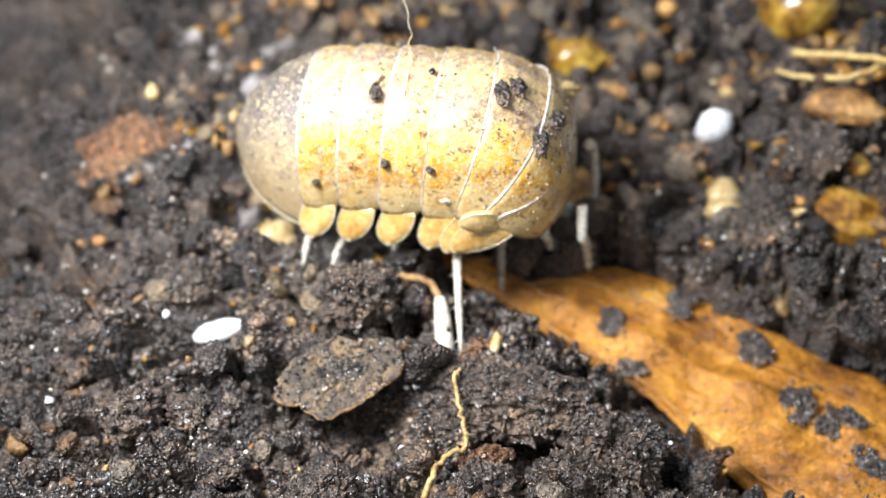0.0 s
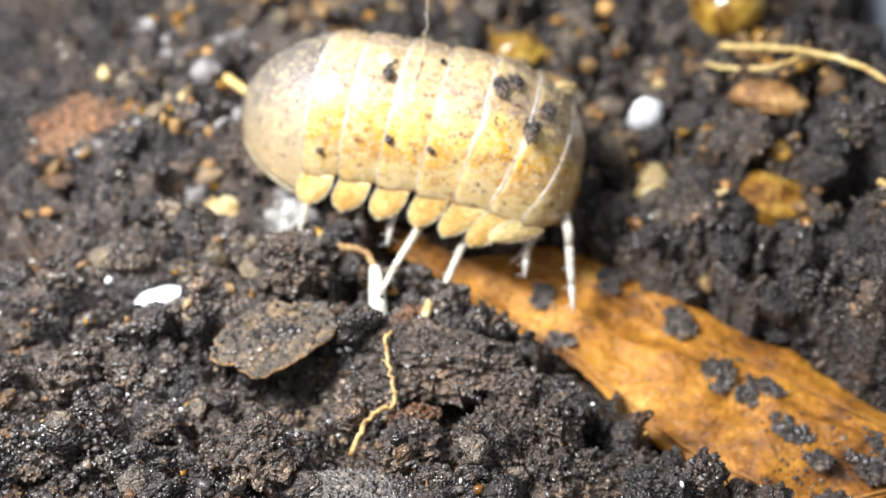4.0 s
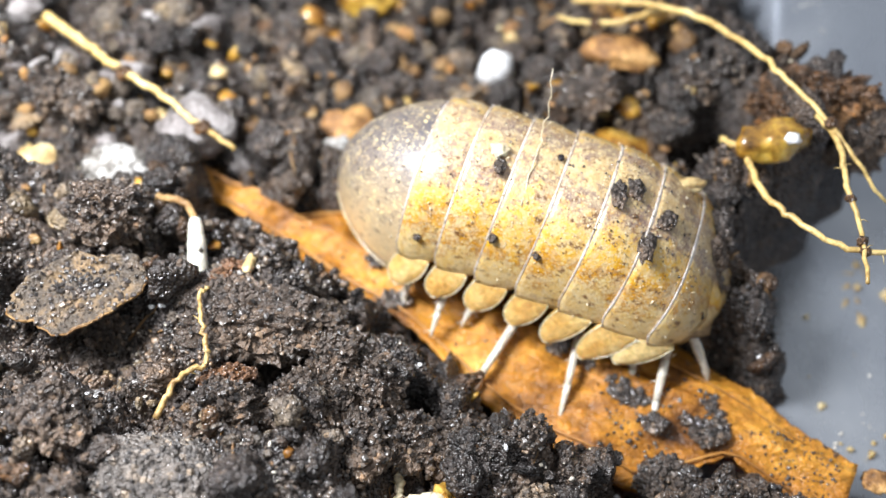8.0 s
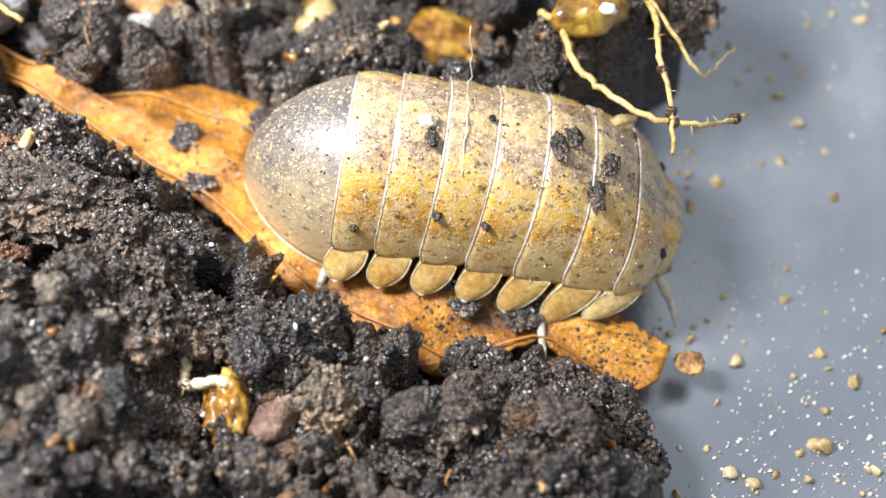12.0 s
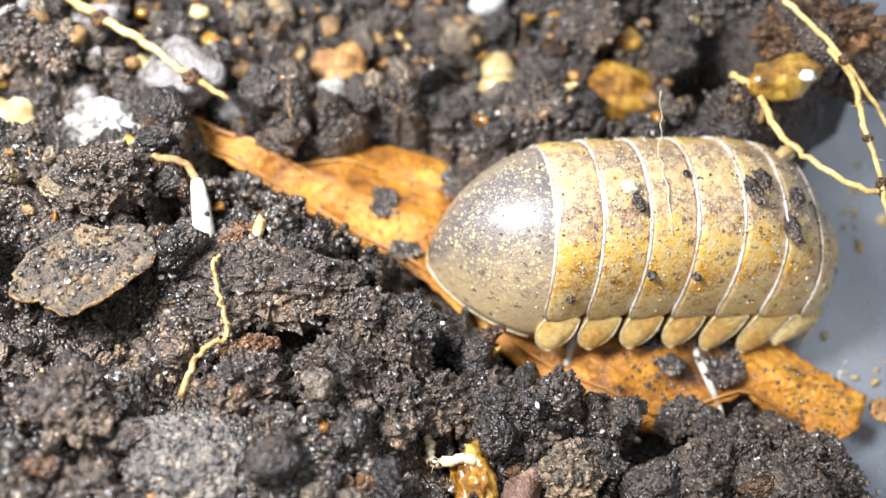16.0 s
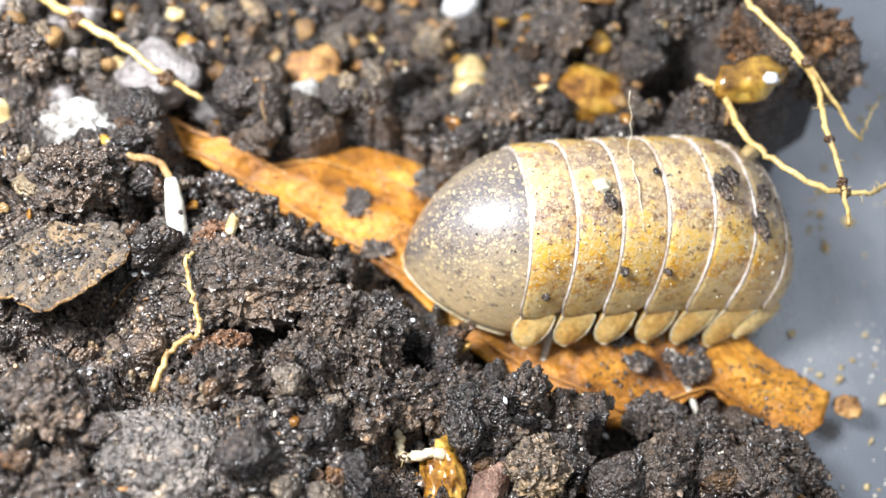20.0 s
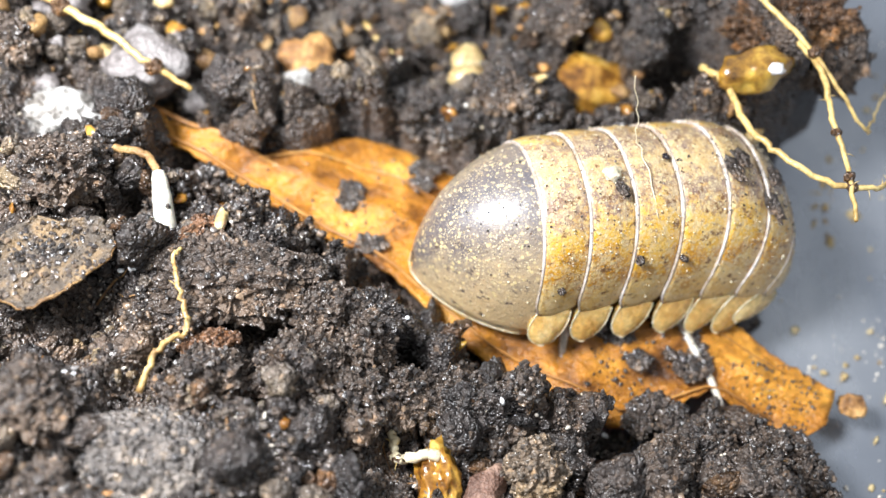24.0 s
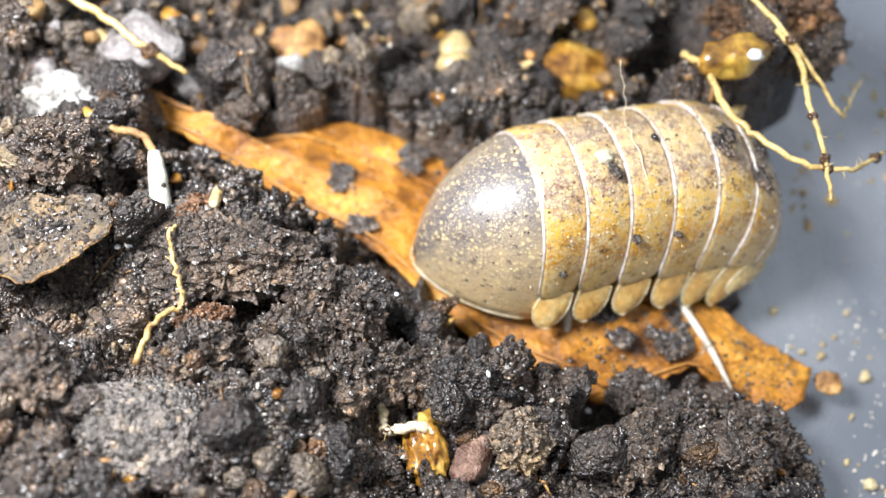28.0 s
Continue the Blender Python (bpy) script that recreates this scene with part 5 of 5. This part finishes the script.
scatter("grey_stones", 70, ((-15, -5.5), (1.0, 7)), (0.12, 0.5), GREY_STONE, "whitish grey stones and flakes in the soil", "stones", 20, 3, 0.45, 0.3, keep=on_soil)
scatter("white_grains", 40, SPREAD, (0.05, 0.14), WHITE, "scattered small white grains", "grit", 6, 1, 0.3, 0.6, keep=on_soil)


def build_granules():
    """The fine beads of which the soil is packed, thickest in clumps."""
    rng = np.random.RandomState(91)
    n = 150000
    x, y = rng.uniform(-14, 9.5, n), rng.uniform(-10, 7.5, n)
    thick = value_noise(x, y, 0.9, 3, 0.6, 12.0)
    u, v = leaf_uv(x, y)
    side_up, side_lo = leaf_side(u, True), -leaf_side(u, False)
    keep = (rng.rand(n) < 0.62 + 1.6 * thick) & (x < soil_edge(y) - 0.15) & ~((u > -1.5) & (u < 17.5) & (v < side_up) & (v > -side_lo))
    keep &= (y < 3) | (rng.rand(n) < 0.45)
    x, y = x[keep][:76000], y[keep][:76000]
    i, j = np.clip(np.searchsorted(SOIL_X, x), 0, len(SOIL_X) - 1), np.clip(np.searchsorted(SOIL_Y, y), 0, len(SOIL_Y) - 1)
    n = len(x)
    coarse = np.clip(0.75 + 3.2 * value_noise(x, y, 0.6, 3, 0.6, 31.0), 0.45, 1.5)[:, None, None]
    r = (0.020 + 0.062 * rng.rand(n, 1, 1) ** 2.2) * coarse
    at = np.stack([x, y, SOIL_Z[i, j]], 1)
    bv, bf = ICO[1]
    turn = rng.normal(0, 1, (n, 3, 3))
    turn = np.linalg.qr(turn)[0]
    pts = np.einsum("nij,nvj->nvi", turn, bv[None] * rng.uniform(0.5, 1.6, (n, 1, 3))) * rng.uniform(0.5, 1.45, (n, 12, 1)) * r + at[:, None, :] + np.array((0, 0, 1)) * 0.3 * r
    fs = (np.array(bf)[None] + 12 * np.arange(n)[:, None, None]).reshape(-1, 3)
    me = bpy.data.meshes.new("soil_granules")
    me.vertices.add(n * 12)
    me.vertices.foreach_set("co", (pts * MM).ravel())
    me.loops.add(fs.size)
    me.loops.foreach_set("vertex_index", fs.ravel())
    me.polygons.add(len(fs))
    me.polygons.foreach_set("loop_start", np.arange(len(fs)) * 3)
    me.update(calc_edges=True)
    me.materials.append(GRAIN)
    tagged(new("soil_granules", me), "fine glinting black granules of damp soil", "soil", kind="stuff")


build_granules()


def on_leaf(x, y, rng):
    u, v = leaf_uv(x, y)
    dirty = float(value_noise(np.array(x), np.array(y), 0.8, 3, 0.6, 3.0)) + 0.16 * max(0.0, u - 10.5) / 7 - 0.06
    return 0.5 < u < 17.4 and leaf_side(u, False) < v < leaf_side(u, True) and rng.rand() < 0.03 + 4 * max(0.0, dirty)


def leaf_floor(x, y):
    u, v = leaf_uv(x, y)
    return float(leaf_z(u)) - 0.35 * (abs(v) / 2.2) ** 2 + 0.3 * noise.noise(Vector((u * 0.7, v * 0.8, 4))) + 0.1 * noise.noise(Vector((u * 2, v * 4, 1))) + 0.16 * math.exp(-(v / 0.25) ** 2)


scatter("leaf_dirt", 900, ((-7.5, 9.5), (-7.5, 3)), (0.012, 0.06), GRAIN, "fine dark soil sprinkled over the leaf", "soil", 9, 1, 0.4, 0.3, leaf_floor, on_leaf)


def on_plastic(x, y, rng):
    streak = value_noise(np.array(x), np.array(y), 0.5, 3, 0.6, 4.0) + 0.25 * math.exp(-((y + 7.5) / 2.0) ** 2)
    return x > soil_edge(y) + 0.7 and rng.rand() < 0.08 + 2.5 * max(0.0, float(streak))


scatter("plastic_specks", 1700, ((9, 17.5), (-11, 9)), (0.01, 0.06), GRIT, "tiny white specks on the plastic", "specks", 7, 1, 0.4, 0.3, plastic_z, on_plastic)
scatter("plastic_flecks", 60, ((10.2, 14.5), (-3, 5)), (0.04, 0.18), CREAM, "pale flecks and smears dried onto the plastic", "specks", 21, 2, 0.8, 0.1, plastic_z, on_plastic)
scatter("plastic_crumbs", 120, ((9, 16), (-11, 7)), (0.04, 0.17), CREAM, "small cream crumbs stuck to the plastic", "specks", 8, 2, 0.8, 0.3, plastic_z, on_plastic)


# ---- what moves ----
def motions():
    times = [row[0] for row in BUG_PATH]
    walk(BUG, [(t, pose(x * MM, y * MM, z * MM, roll, pitch, yaw)) for t, x, y, z, yaw, pitch, roll, curl in BUG_PATH])
    for plate, joints in FRONT:
        rows = []
        for row in BUG_PATH:
            m = Matrix()
            for hinge, share in zip(CUTS[4:4 + joints], (0.6, 1.0, 1.6, 1.6)):
                at = Matrix.Translation((hinge * SCALE * MM, 0, 2.6 * STRETCH[2] * MM))
                m = m @ at @ Matrix.Rotation(radians(row[7] * share), 4, "Y") @ at.inverted()
            rows.append((row[0], m))
        walk(plate, rows)
    table = np.array(BUG_PATH)
    step = np.hypot(np.diff(table[:, 1]), np.diff(table[:, 2]))
    step[table[1:, 0] > 13.4] *= 0.15
    gone = np.concatenate([[0], np.cumsum(step)])
    for leg, k, side, at in LEGS:
        rows = []
        for t in np.arange(0, 28.01, 0.25):
            turn = 2 * math.pi * (np.interp(t, times, gone) / 3.4 + k * 0.21 + (0.5 if side > 0 else 0))
            swing, lift = 15 * math.sin(turn), max(0.0, math.cos(turn)) * 12
            tucked = min(1.0, max(0.0, (t - 12.0) / 1.5)) if k in (0, 4, 5, 6) or side > 0 else 0.0
            if k > 3:
                tucked = max(tucked, min(1.0, max(0.0, (np.interp(t, times, table[:, 7]) - 4) / 8)))
            fold, turn_out = (55 * tucked, 0) if k > 3 else (0, 68 * tucked)
            rows.append((float(t), pose(at[0] * MM, at[1] * MM, at[2] * MM, side * (lift * (1 - tucked) - fold), 0, side * (swing * (1 - tucked) + turn_out))))
        walk(leg, rows)
    for feeler, side in FEELERS:
        rows = []
        for t in np.arange(0, 28.01, 0.5):
            tucked = max(min(1.0, max(0.0, (t - 11.6) / 1.6)), min(1.0, max(0.0, (5.0 - t) / 1.5)))
            tap = 8 * math.sin(t * 4.1 + side) * (1 - tucked)
            rows.append((float(t), pose(3.9 * MM, side * 1.1 * MM, 0.85 * MM, side * 25 * tucked, 75 * tucked + tap, side * 4 * math.sin(t * 2.7))))
        walk(feeler, rows)


motions()
